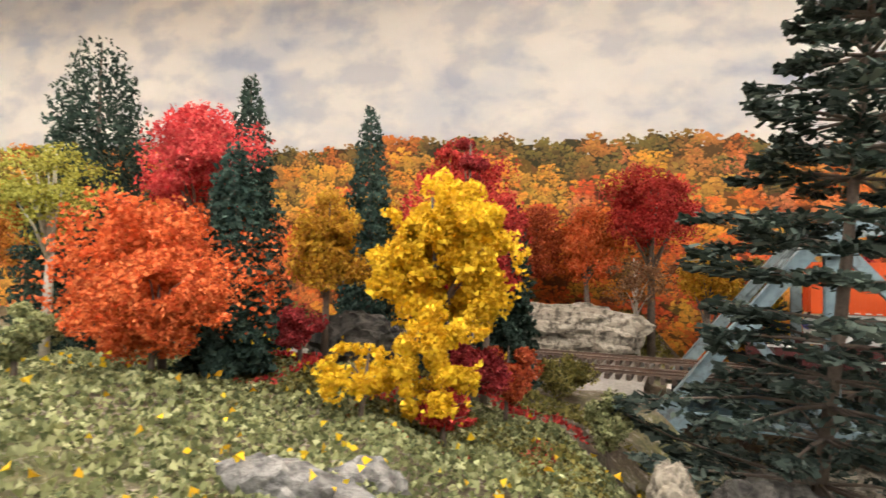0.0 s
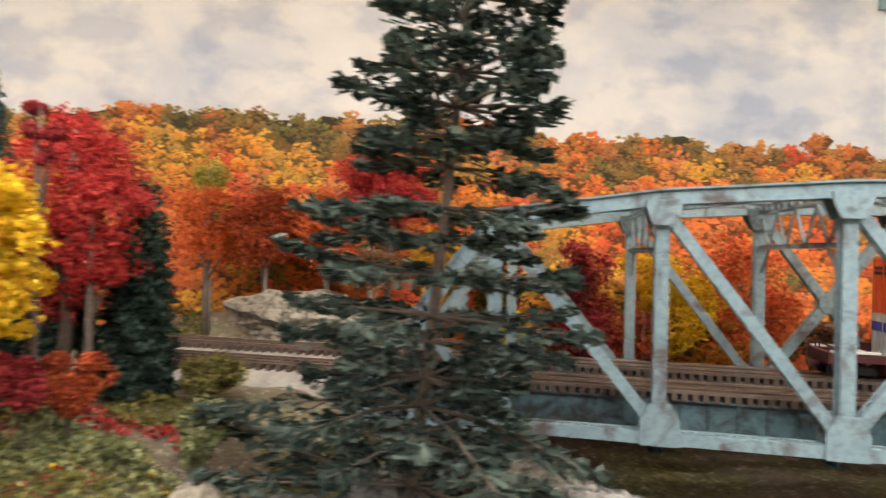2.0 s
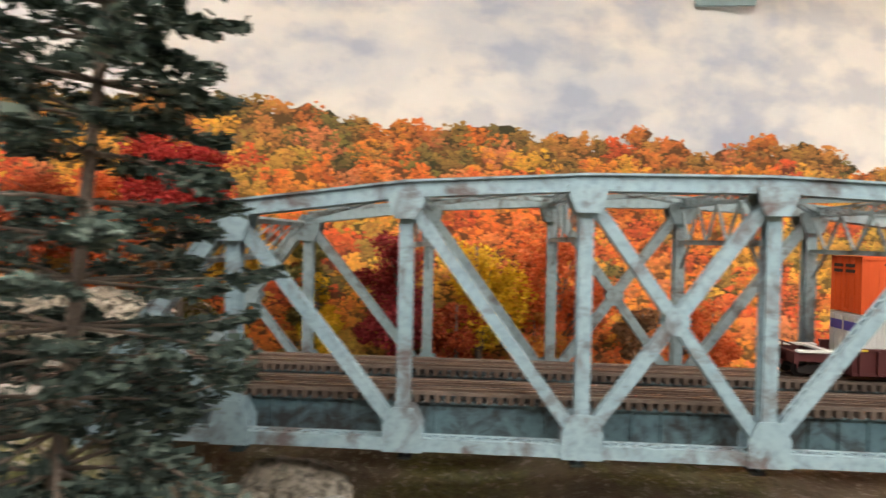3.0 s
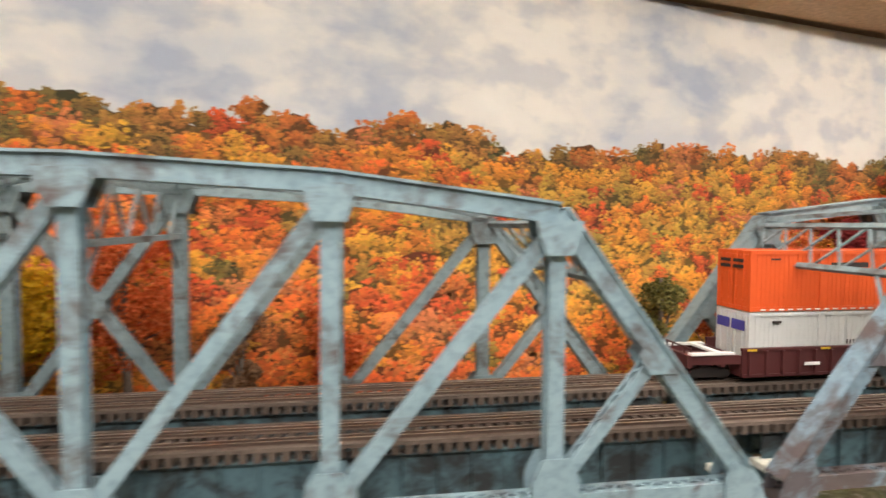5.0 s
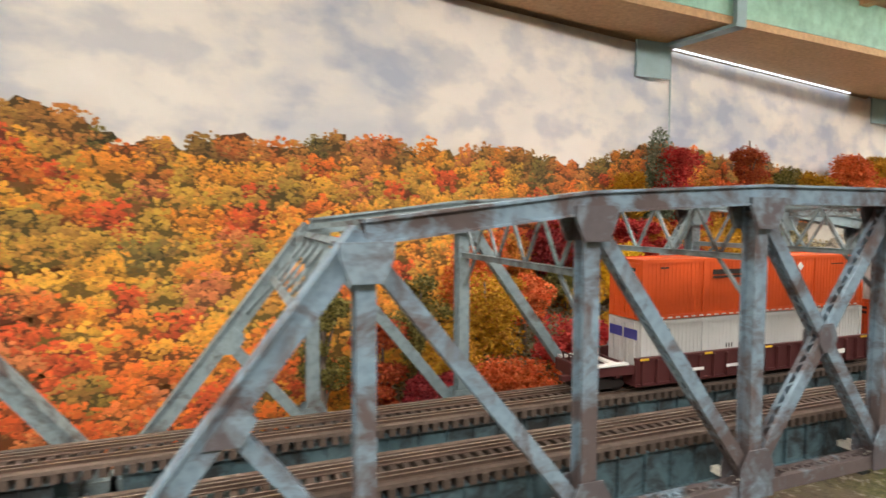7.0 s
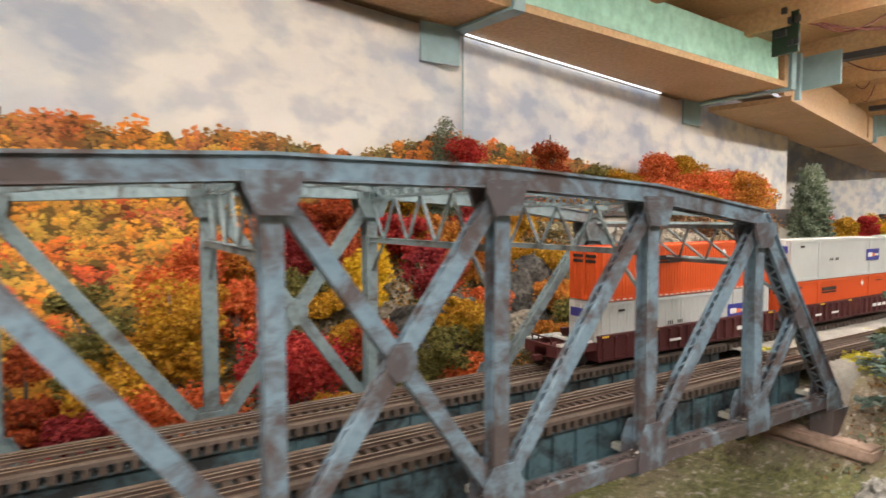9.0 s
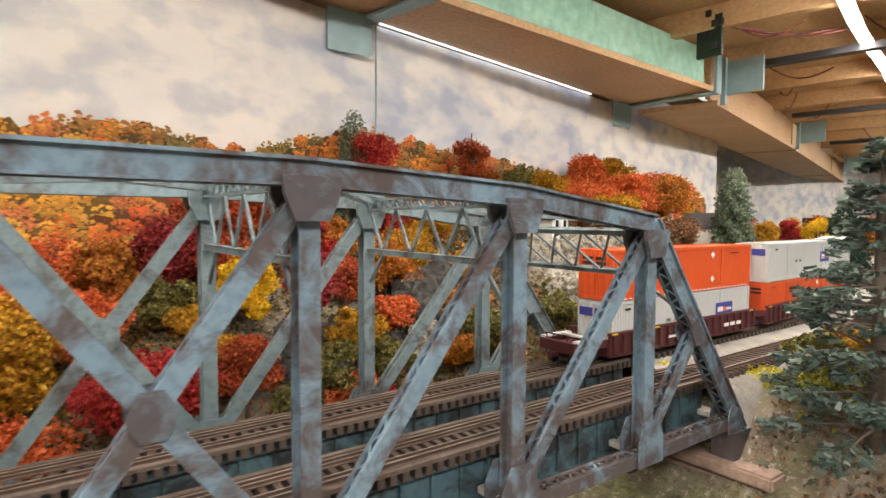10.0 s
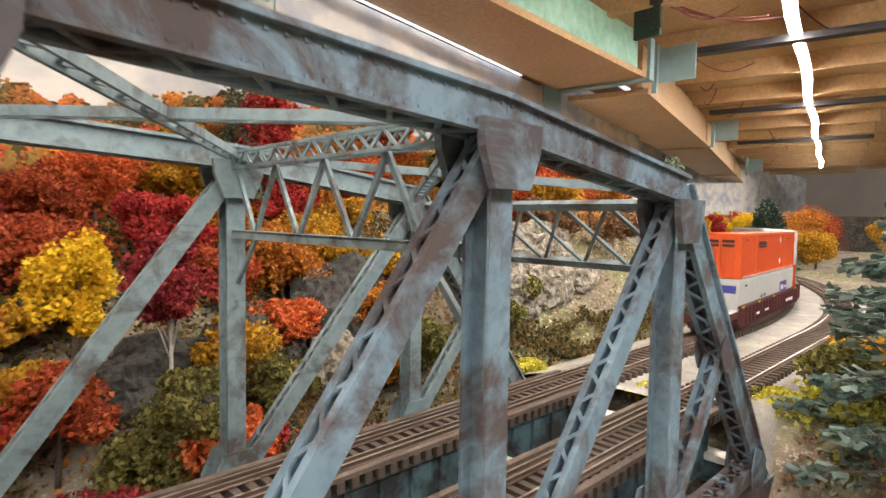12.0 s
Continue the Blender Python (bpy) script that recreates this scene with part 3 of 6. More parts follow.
def tie_mesh(name, length, wide, high, mat):
    bm = bmesh.new()
    box(bm, -wide / 2, wide / 2, -length / 2, length / 2, -high, 0)
    bmesh.ops.bevel(bm, geom=[e for e in bm.edges if abs(e.verts[0].co.z) < 1e-6 and abs(e.verts[1].co.z) < 1e-6], offset=0.0002, segments=1, affect="EDGES")
    me = bpy.data.meshes.new(name)
    bm.to_mesh(me)
    bm.free()
    me.materials.append(mat)
    return me


def track(y0, label):
    tr = thing("railway_track", label, "railway track", "tracks over the bridge", "structure")
    s0, s1 = -0.75, 2.6
    for off in (-0.0088, 0.0088):
        rail_run(tr, y0, off, s0, s1)
    for off in (-0.0052, 0.0052):
        rail_run(tr, y0, off, -0.01, 1.29, "guard_rail", "rusty guard rail between the running rails", 0.0019, 0.0009)
    # timber walkway strips along the tie ends on the bridge
    for off in (-0.0138, 0.0138):
        bm = bmesh.new()
        box(bm, 0.0, 1.277, y0 + off - 0.0014, y0 + off + 0.0014, RAIL_Z - 0.0022, RAIL_Z - 0.0006)
        part("guard_timber", bm, M["walk"], tr, "weathered timber guard strip on the tie ends")
    top = RAIL_Z - 0.0022
    shared = tie_mesh("tie", 0.031, 0.0031, 0.0040, M["tie"])
    land = tie_mesh("tie", 0.030, 0.0030, 0.0045, M["tie"])
    far = []
    s = s0
    i = 0
    while s < s1:
        onbridge = 0.0 < s < 1.277
        step = 0.0056 if onbridge else 0.0072
        x, y, a = track_pose(s, y0)
        jit = random.uniform(-1, 1)
        if 0.62 < s < 1.42:
            t = new("tie", shared if onbridge else land)
            t.parent = tr
            t.matrix_local = pose(x, y, top + 0.0001 * jit, 0, 0, math.degrees(a) + 0.8 * jit)
        else:
            far.append((x, y, a, onbridge))
        s += step
        i += 1
    verts, faces = [], []
    for x, y, a, onb in far:
        c, sn = math.cos(a), math.sin(a)
        hw, hl, hh = 0.0015, 0.0155 if onb else 0.015, 0.0040 if onb else 0.0045
        k = len(verts)
        for dx, dy, dz in ((-hw, -hl, -hh), (hw, -hl, -hh), (hw, hl, -hh), (-hw, hl, -hh), (-hw, -hl, 0), (hw, -hl, 0), (hw, hl, 0), (-hw, hl, 0)):
            verts.append((x + dx * c - dy * sn, y + dx * sn + dy * c, top + dz))
        for q in ((4, 5, 6, 7), (0, 1, 5, 4), (1, 2, 6, 5), (2, 3, 7, 6), (3, 0, 4, 7)):
            faces.append(tuple(k + j for j in q))
    tagged(raw_ob("ties", verts, faces, M["tie"], tr), kind="stuff")
    return tr


for yt in TRACKS:
    track(yt, "brown railway track with guard rails on wooden ties")


def ballast(s0, s1, name):
    """The gravel shoulder under both tracks on land."""
    bm = bmesh.new()
    prof = [(-0.045, -0.006), (-0.036, 0.002), (-0.026, 0.0118), (0.084, 0.0118), (0.096, 0.006), (0.12, 0.002)] if s1 < 0.5 else [(-0.074, -0.016), (-0.042, 0.004), (-0.024, 0.0118), (0.084, 0.0118), (0.106, 0.0055), (0.130, -0.006)]
    n = int((s1 - s0) / 0.02)
    rows = []
    for i in range(n + 1):
        x, y, a = track_pose(s0 + (s1 - s0) * i / n, TRACKS[0])
        grow = 1.0 if s1 < 0.5 else smooth01(1.27, 1.5, s0 + (s1 - s0) * i / n)
        rows.append([bm.verts.new((x - o * math.sin(a), y + o * math.cos(a), z + 0.0007 * noise.noise((x * 90, o * 90, 0)))) for o, z in [(o if o > -0.025 else -0.024 + (o + 0.024) * (0.25 + 0.75 * grow), z) for o, z in prof]])
    for a, b in zip(rows, rows[1:]):
        for k in range(5):
            bm.faces.new((a[k], b[k], b[k + 1], a[k + 1])).smooth = True
    ob = tagged(mesh_ob(name, bm, M["ballast_base"]), "pale grey ballast shoulder under the tracks", "ballast", kind="structure")
    return ob


ballast(-0.75, -0.012, "ballast_bed")
ballast(1.285, 2.6, "ballast_bed")


# ------------------------------------------------------------------ the train
def paint_mat(name, colour, rough=0.45):
    m, nt, b = material(name, rough)
    v = coords(nt)
    n1, n2 = noise_tex(nt, v, 25, 4), noise_tex(nt, v, 420, 3)
    col = ramp(nt, n1, [(0.3, tuple(0.86 * a for a in colour)), (0.7, colour)])
    col = mix(nt, ramp(nt, n2, [(0.6, (0, 0, 0)), (0.8, (0.35,) * 3)]), col, tuple(0.5 * a for a in colour))
    nt.links.new(col, b.inputs["Base Color"])
    bump(nt, b, n2, 0.05, 0.0001)
    return m


M["orange"] = paint_mat("container_orange", (0.72, 0.105, 0.022))
M["white"] = paint_mat("container_white", (0.60, 0.61, 0.60))
M["maroon"] = paint_mat("well_car_maroon", (0.085, 0.02, 0.02), 0.55)
M["decal_white"] = plain("decal_white", (0.75, 0.74, 0.72), 0.6)
M["decal_blue"] = plain("decal_blue", (0.05, 0.055, 0.30), 0.5)
M["decal_black"] = plain("decal_black", (0.03, 0.022, 0.02), 0.6)
M["decal_yellow"] = plain("decal_yellow", (0.70, 0.45, 0.03), 0.6)
M["decal_red"] = plain("decal_orange_red", (0.75, 0.16, 0.05), 0.6)
M["wheel"] = plain("dark_wheel_steel", (0.035, 0.028, 0.026), 0.5, 0.4)

CLEN, CWID, CHIGH = 0.190, 0.0295, 0.0355


def container(paint, label):
    """A 53-foot container with corrugated sides, rails, corner posts and barred doors; its origin lies under its middle."""
    c = thing("shipping_container", label, "container", "containers on the train")
    bm = bmesh.new()
    L, W, H = CLEN / 2, CWID / 2, CHIGH
    box(bm, -L + 0.001, L - 0.001, -W + 0.0007, W - 0.0007, 0.0008, H - 0.0006)
    part("body", bm, paint, c)
    for s in (-1, 1):
        bm = bmesh.new()
        n = 62
        for i in range(n):
            x = -L + 0.004 + (2 * L - 0.008) * (i + 0.5) / n
            if abs(x + L - 0.047) < 0.0015 or abs(x - L + 0.047) < 0.0015:
                continue
            box(bm, x - 0.0008, x + 0.0008, s * (W - 0.0007), s * (W - 0.00045), 0.003, H - 0.002)
        tagged(part("corrugation", bm, paint, c), kind="stuff")
        for z0, z1 in ((0.0, 0.0026), (H - 0.0022, H)):
            bm = bmesh.new()
            box(bm, -L + 0.0019, L - 0.0019, s * (W - 0.0012), s * W, z0, z1)
            part("side_rail", bm, paint, c)
        for x in (-L + 0.047, L - 0.047):
            bm = bmesh.new()
            box(bm, x - 0.0012, x + 0.0012, s * (W - 0.001), s * (W + 0.0003), 0.0, H)
            part("stacking_post", bm, paint, c)
        for e in (-1, 1):
            bm = bmesh.new()
            box(bm, e * (L - 0.0018), e * L, s * (W - 0.002), s * (W + 0.0002), 0.0, H)
            part("corner_post", bm, paint, c)
    for e in (-1, 1):
        for z0, z1 in ((0.0, 0.0024), (H - 0.0022, H)):
            bm = bmesh.new()
            box(bm, e * (L - 0.0012), e * (L + 0.0001), -W + 0.0021, W - 0.0021, z0, z1)
            part("end_rail", bm, paint, c)
    # doors with locking bars at the rear end
    for s in (-1, 1):
        bm = bmesh.new()
        box(bm, -L - 0.0003, -L + 0.0011, s * 0.0005, s * (W - 0.0021), 0.0026, H - 0.0024)
        door = part("door", bm, paint, c)
        bm = bmesh.new()
        for yb in (0.0035, 0.0095):
            bar(bm, (-L - 0.0008, s * yb, 0.001), (-L - 0.0008, s * yb, H - 0.001), 0.0006, 0.0006, (0, 1, 0))
            for z in (0.006, 0.014, 0.022, 0.030):
                box(bm, -L - 0.0009, -L - 0.0002, s * yb - 0.0012, s * yb + 0.0012, z - 0.0004, z + 0.0004)
        part("lock_rod", bm, paint, door)
    return c


def label_plate(parent, mat, x0, x1, z0, z1, face=-1, name="lettering_panel", label="", off=0.0004, axis="y"):
    """A flat decal just proud of the near side (axis y) or of the rear end (axis x)."""
    bm = bmesh.new()
    if axis == "y":
        y = face * CWID / 2
        box(bm, x0, x1, y + face * 0.0001, y + face * off, z0, z1)
    else:
        x = -CLEN / 2
        box(bm, x - 0.0012, x - 0.0010, x0, x1, z0, z1)
    return part(name, bm, mat, parent, label)


def orange_marks(c):
    label_plate(c, M["decal_black"], -0.042, -0.017, 0.0255, 0.0285, name="lettering", label="black bar of unreadable lettering", off=0.0003)
    label_plate(c, M["decal_black"], -0.042, -0.017, 0.0232, 0.0246, name="lettering", label="black bar of unreadable lettering", off=0.0003)
    for z in (0.0285, 0.0088):
        bm = bmesh.new()
        x, r = 0.033, 0.0028
        prism(bm, [(x - r, z), (x, z - r), (x + r, z), (x, z + r)], -CWID / 2 - 0.0004, -CWID / 2 - 0.0001)
        part("placard", bm, M["decal_white"], c, "white diamond placard")
    for i in range(30):                     # reflector dashes along the lower rail
        x = -0.088 + i * 0.006
        label_plate(c, M["decal_white"], x, x + 0.0032, 0.0006, 0.0014, name="reflector_dash", label="white reflector dash")
    for y in (-0.010, 0.0015):
        for z in (0.0285, 0.025):
            label_plate(c, M["decal_black"], y, y + 0.009, z, z + 0.002, name="door_lettering", label="black bar of unreadable lettering", axis="x")
    label_plate(c, M["decal_black"], -0.082, -0.076, 0.030, 0.031, name="lettering", label="black bar of unreadable lettering", off=0.0003)
    label_plate(c, M["decal_black"], 0.062, 0.074, 0.029, 0.0298, name="lettering", label="black bar of unreadable lettering", off=0.0003)


def white_marks(c, z=0.019):
    p = label_plate(c, M["decal_blue"], 0.040, 0.066, z - 0.0055, z + 0.0055, name="sign_panel", label="dark blue rectangular sign panel")
    label_plate(c, M["decal_white"], 0.0425, 0.0505, z - 0.002, z + 0.002, name="lettering", label="white bar of lettering", off=0.0007)
    label_plate(c, M["decal_red"], 0.0508, 0.0560, z - 0.0018, z + 0.0012, name="lettering", label="orange bar of lettering", off=0.0007)
    label_plate(c, M["decal_white"], 0.0568, 0.0640, z - 0.0013, z + 0.0008, name="lettering", label="white bar of lettering", off=0.0007)
    for i in range(6):
        x = -0.030 + i * 0.0022 + (0.004 if i > 2 else 0)
        label_plate(c, M["decal_black"], x, x + 0.0008, 0.016, 0.0185, name="lettering", label="small dark mark", off=0.0003)
    label_plate(c, M["decal_black"], -0.080, -0.074, 0.029, 0.0305, name="lettering", label="black bar of unreadable lettering", off=0.0003)
    for y0, y1 in ((-0.0125, -0.001), (0.001, 0.0125)):
        label_plate(c, M["decal_blue"], y0, y1, 0.0245, 0.0305, name="door_sign", label="dark blue sign on the container door", axis="x")


def well_car(rear):
    """A maroon well car; its origin lies on the rail under its middle. rear: it carries the open end platform."""
    c = thing("well_car", "maroon steel double-stack well car with white end platform" if rear else "maroon steel double-stack well car", "railway car", "well cars of the train")
    L, W = 0.1005, 0.0172
    for s in (-1, 1):
        bm = bmesh.new()
        o = s * (W - 0.0005)
        rolled(bm, [(o - 0.0013, -0.0083), (o + 0.0013, -0.0083), (o + 0.0013, -0.0067), (o + 0.0006, -0.0067), (o + 0.0006, 0.0067), (o + 0.0013, 0.0067), (o + 0.0013, 0.0083), (o - 0.0013, 0.0083), (o - 0.0013, 0.0067), (o - 0.0006, 0.0067), (o - 0.0006, -0.0067), (o - 0.0013, -0.0067)], (L, 0, 0.0119), (-L, 0, 0.0119))
        part("side_sill", bm, M["maroon"], c)
    bm = bmesh.new()
    box(bm, -L, L, -W + 0.002, W - 0.002, 0.0036, 0.0048)
    part("well_floor", bm, M["maroon"], c)
    for e in (-1, 1):
        bm = bmesh.new()
        box(bm, e * L, e * (L - 0.002), -W + 0.002, W - 0.002, 0.0049, 0.0150)
        part("bulkhead", bm, M["maroon"], c)
    for s in (-1, 1):
        for i in range(19):
            x = -L + 0.004 + i * (2 * L - 0.008) / 18
            bm = bmesh.new()
            box(bm, x - 0.0009, x + 0.0009, s * W, s * (W + 0.0022), 0.0048, 0.0188)
            part("side_rib", bm, M["maroon"], c)
    for e in (-1, 1):
        long = rear and e == -1
        x0, x1 = e * L, e * (L + (0.033 if long else 0.016))
        bm = bmesh.new()
        box(bm, x0, x1, -0.006, 0.006, 0.009, 0.0145)
        for s in (-1, 1):
            bar(bm, (x0, s * (W - 0.002), 0.0135), (x1, s * (W - 0.004 if long else 0.008), 0.0135), 0.0022, 0.005)
        if long:
            box(bm, x1, x1 + 0.003, -W + 0.002, W - 0.002, 0.0095, 0.0165)
            box(bm, x0 - 0.012, x0 - 0.0095, -W + 0.002, W - 0.002, 0.0095, 0.0165)
            box(bm, x1 - 0.006, x1, -0.002, 0.002, 0.0065, 0.0095)
        part("end_frame", bm, M["maroon"], c)
        if long:
            bm = bmesh.new()
            for s in (-1, 1):
                bar(bm, (x0 - 0.004, s * (W - 0.003), 0.0172), (x1 + 0.002, s * (W - 0.003), 0.0172), 0.0042, 0.0012)
            bar(bm, (x0 - 0.012, -W + 0.003, 0.0172), (x0 - 0.012, W - 0.003, 0.0172), 0.0042, 0.0012)
            part("end_platform", bm, M["decal_white"], c, "white-painted end walkway")
            bm = bmesh.new()
            for y in (-0.012, -0.006, 0.006, 0.012):
                bar(bm, (x1 + 0.0035, y, 0.006), (x1 + 0.0035, y, 0.020), 0.0007, 0.0007, (1, 0, 0))
            bar(bm, (x1 + 0.0035, -0.013, 0.020), (x1 + 0.0035, 0.013, 0.020), 0.0008, 0.0008)
            part("railing", bm, M["maroon"], c)
        if long or e == 1:
            xt = (x0 + x1) / 2 if long else x1
            bm = bmesh.new()
            for s in (-1, 1):
                prism(bm, [(xt - 0.0125, 0.0035), (xt - 0.006, 0.0028), (xt + 0.006, 0.0028), (xt + 0.0125, 0.0035), (xt + 0.0125, 0.0062), (xt + 0.004, 0.0088), (xt - 0.004, 0.0088), (xt - 0.0125, 0.0062)], s * 0.0108 - 0.001, s * 0.0108 + 0.001)
            box(bm, xt - 0.003, xt + 0.003, -0.010, 0.010, 0.004, 0.0085)
            tk = part("truck", bm, M["wheel"], c)
            for dx in (-0.0095, 0.0095):
                bm = bmesh.new()
                for s in (-1, 1):
                    bmesh.ops.create_cone(bm, cap_ends=True, segments=18, radius1=0.0052, radius2=0.0052, depth=0.0016, matrix=pose(xt + dx, s * 0.0083, 0.0052, 90))
                bmesh.ops.create_cone(bm, cap_ends=True, segments=8, radius1=0.001, radius2=0.001, depth=0.017, matrix=pose(xt + dx, 0, 0.0052, 90))
                part("wheelset", bm, M["wheel"], tk)
    # lettering and tabs on the side sill
    for x, w in ((0.045, 0.007), (0.055, 0.007), (0.065, 0.007), (-0.062, 0.010), (-0.034, 0.012)):
        bm = bmesh.new()
        box(bm, x, x + w, -W - 0.0026, -W - 0.0023, 0.010, 0.0128 if x > 0 else 0.0118)
        part("lettering", bm, M["decal_white"], c, "white bar of lettering on the car side")
    for x in (-0.098, -0.05, 0.0, 0.09):
        bm = bmesh.new()
        box(bm, x, x + 0.006, -W - 0.0011, -W - 0.0008, 0.0187, 0.0199)
        part("reflector_tab", bm, M["decal_yellow"], c, "yellow reflector tab")
    return c


PITCH = 0.2225
TRAIN = []
ob1 = container(M["orange"], "orange 53-foot container stacked on a white one")
orange_marks(ob1)
wh1 = container(M["white"], "white corrugated container with blue sign in a well car")
white_marks(wh1)
ob2 = copy_thing(ob1, pose(0, 0, 0))
tagged(ob2, "orange 53-foot container sitting in a well car")
wh2 = copy_thing(wh1, pose(0, 0, 0))
tagged(wh2, "white corrugated container with blue sign stacked on an orange one")
ob3 = copy_thing(ob1, pose(0, 0, 0))
tagged(ob3, "orange 53-foot container sitting in a well car")
wh3 = copy_thing(wh1, pose(0, 0, 0))
tagged(wh3, "white corrugated container with blue sign stacked on an orange one")
car1 = well_car(True)
car2 = well_car(False)
car3 = copy_thing(car2, pose(0, 0, 0))
LOW, HIGH = 0.0049, 0.0410
for i, (car, lower, upper) in enumerate(((car1, wh1, ob1), (car2, ob2, wh2), (car3, ob3, wh3))):
    TRAIN += [(car, i, 0.0), (lower, i, LOW), (upper, i, HIGH)]


def train_pose(t, i, dz):
    """The train rolls on, slowing a little; its last car's middle at t, and the cars ahead of it."""
    s = TRAIN_X0 + TRAIN_V * t - TRAIN_BRAKE * t * t + PITCH * i
    x0, y0, _ = track_pose(s - 0.09, TRACKS[1])
    x1, y1, _ = track_pose(s + 0.09, TRACKS[1])
    return pose((x0 + x1) / 2, (y0 + y1) / 2, RAIL_Z + dz, 0, 0, math.degrees(math.atan2(y1 - y0, x1 - x0)))


TRAIN_X0, TRAIN_V, TRAIN_BRAKE = 0.1864, 0.1212, 0.00047


def motions():
    for ob, i, dz in TRAIN:
        walk(ob, [(t * 0.5, train_pose(t * 0.5, i, dz)) for t in range(25)])



# ------------------------------------------------------------------ printed forest on the backdrop
TREELINE = ((-1.6, .24), (-.6, .24), (-.42, .222), (-.35, .227), (-.3, .234), (-.23, .228), (-.2, .231), (-.155, .226), (-.106, .219), (-.06, .225), (-.034, .229), (-.012, .222), (.033, .224), (.075, .219), (.093, .21), (.127, .21), (.187, .209), (.25, .211), (.3, .203), (.349, .206), (.375, .213), (.396, .205), (.453, .191), (.477, .204), (.525, .209), (.572, .203), (.6, .189), (.65, .186), (.7, .192), (.735, .188), (.785, .2), (.86, .198), (.917, .199), (.929, .193), (.957, .203), (1, .2), (1.07, .198), (1.105, .189), (1.146, .192), (1.19, .212), (1.235, .222), (1.28, .225), (1.5, .215), (1.72, .2), (1.86, .19), (2.05, .185), (2.5, .18))


def line_height(x):
    for (a, za), (b, zb) in zip(TREELINE, TREELINE[1:]):
        if a <= x <= b:
            return za + (zb - za) * (x - a) / (b - a)
    return 0.17


def ink_mat():
    m, nt, b = material("printed_foliage", 0.75)
    at = nt.nodes.new("ShaderNodeAttribute")
    at.attribute_name = "ink"
    n = noise_tex(nt, coords(nt), 330, 4, 0.7)
    col = mix(nt, ramp(nt, n, [(0.34, (0.5,) * 3), (0.47, (0.0,) * 3)]), at.outputs["Color"], (0.10, 0.045, 0.015))
    n2 = noise_tex(nt, coords(nt), 210, 3, 0.6)
    col = mix(nt, ramp(nt, n2, [(0.58, (0.0,) * 3), (0.72, (0.35,) * 3)]), col, (0.88, 0.44, 0.12))
    nt.links.new(col, b.inputs["Base Color"])
    return m


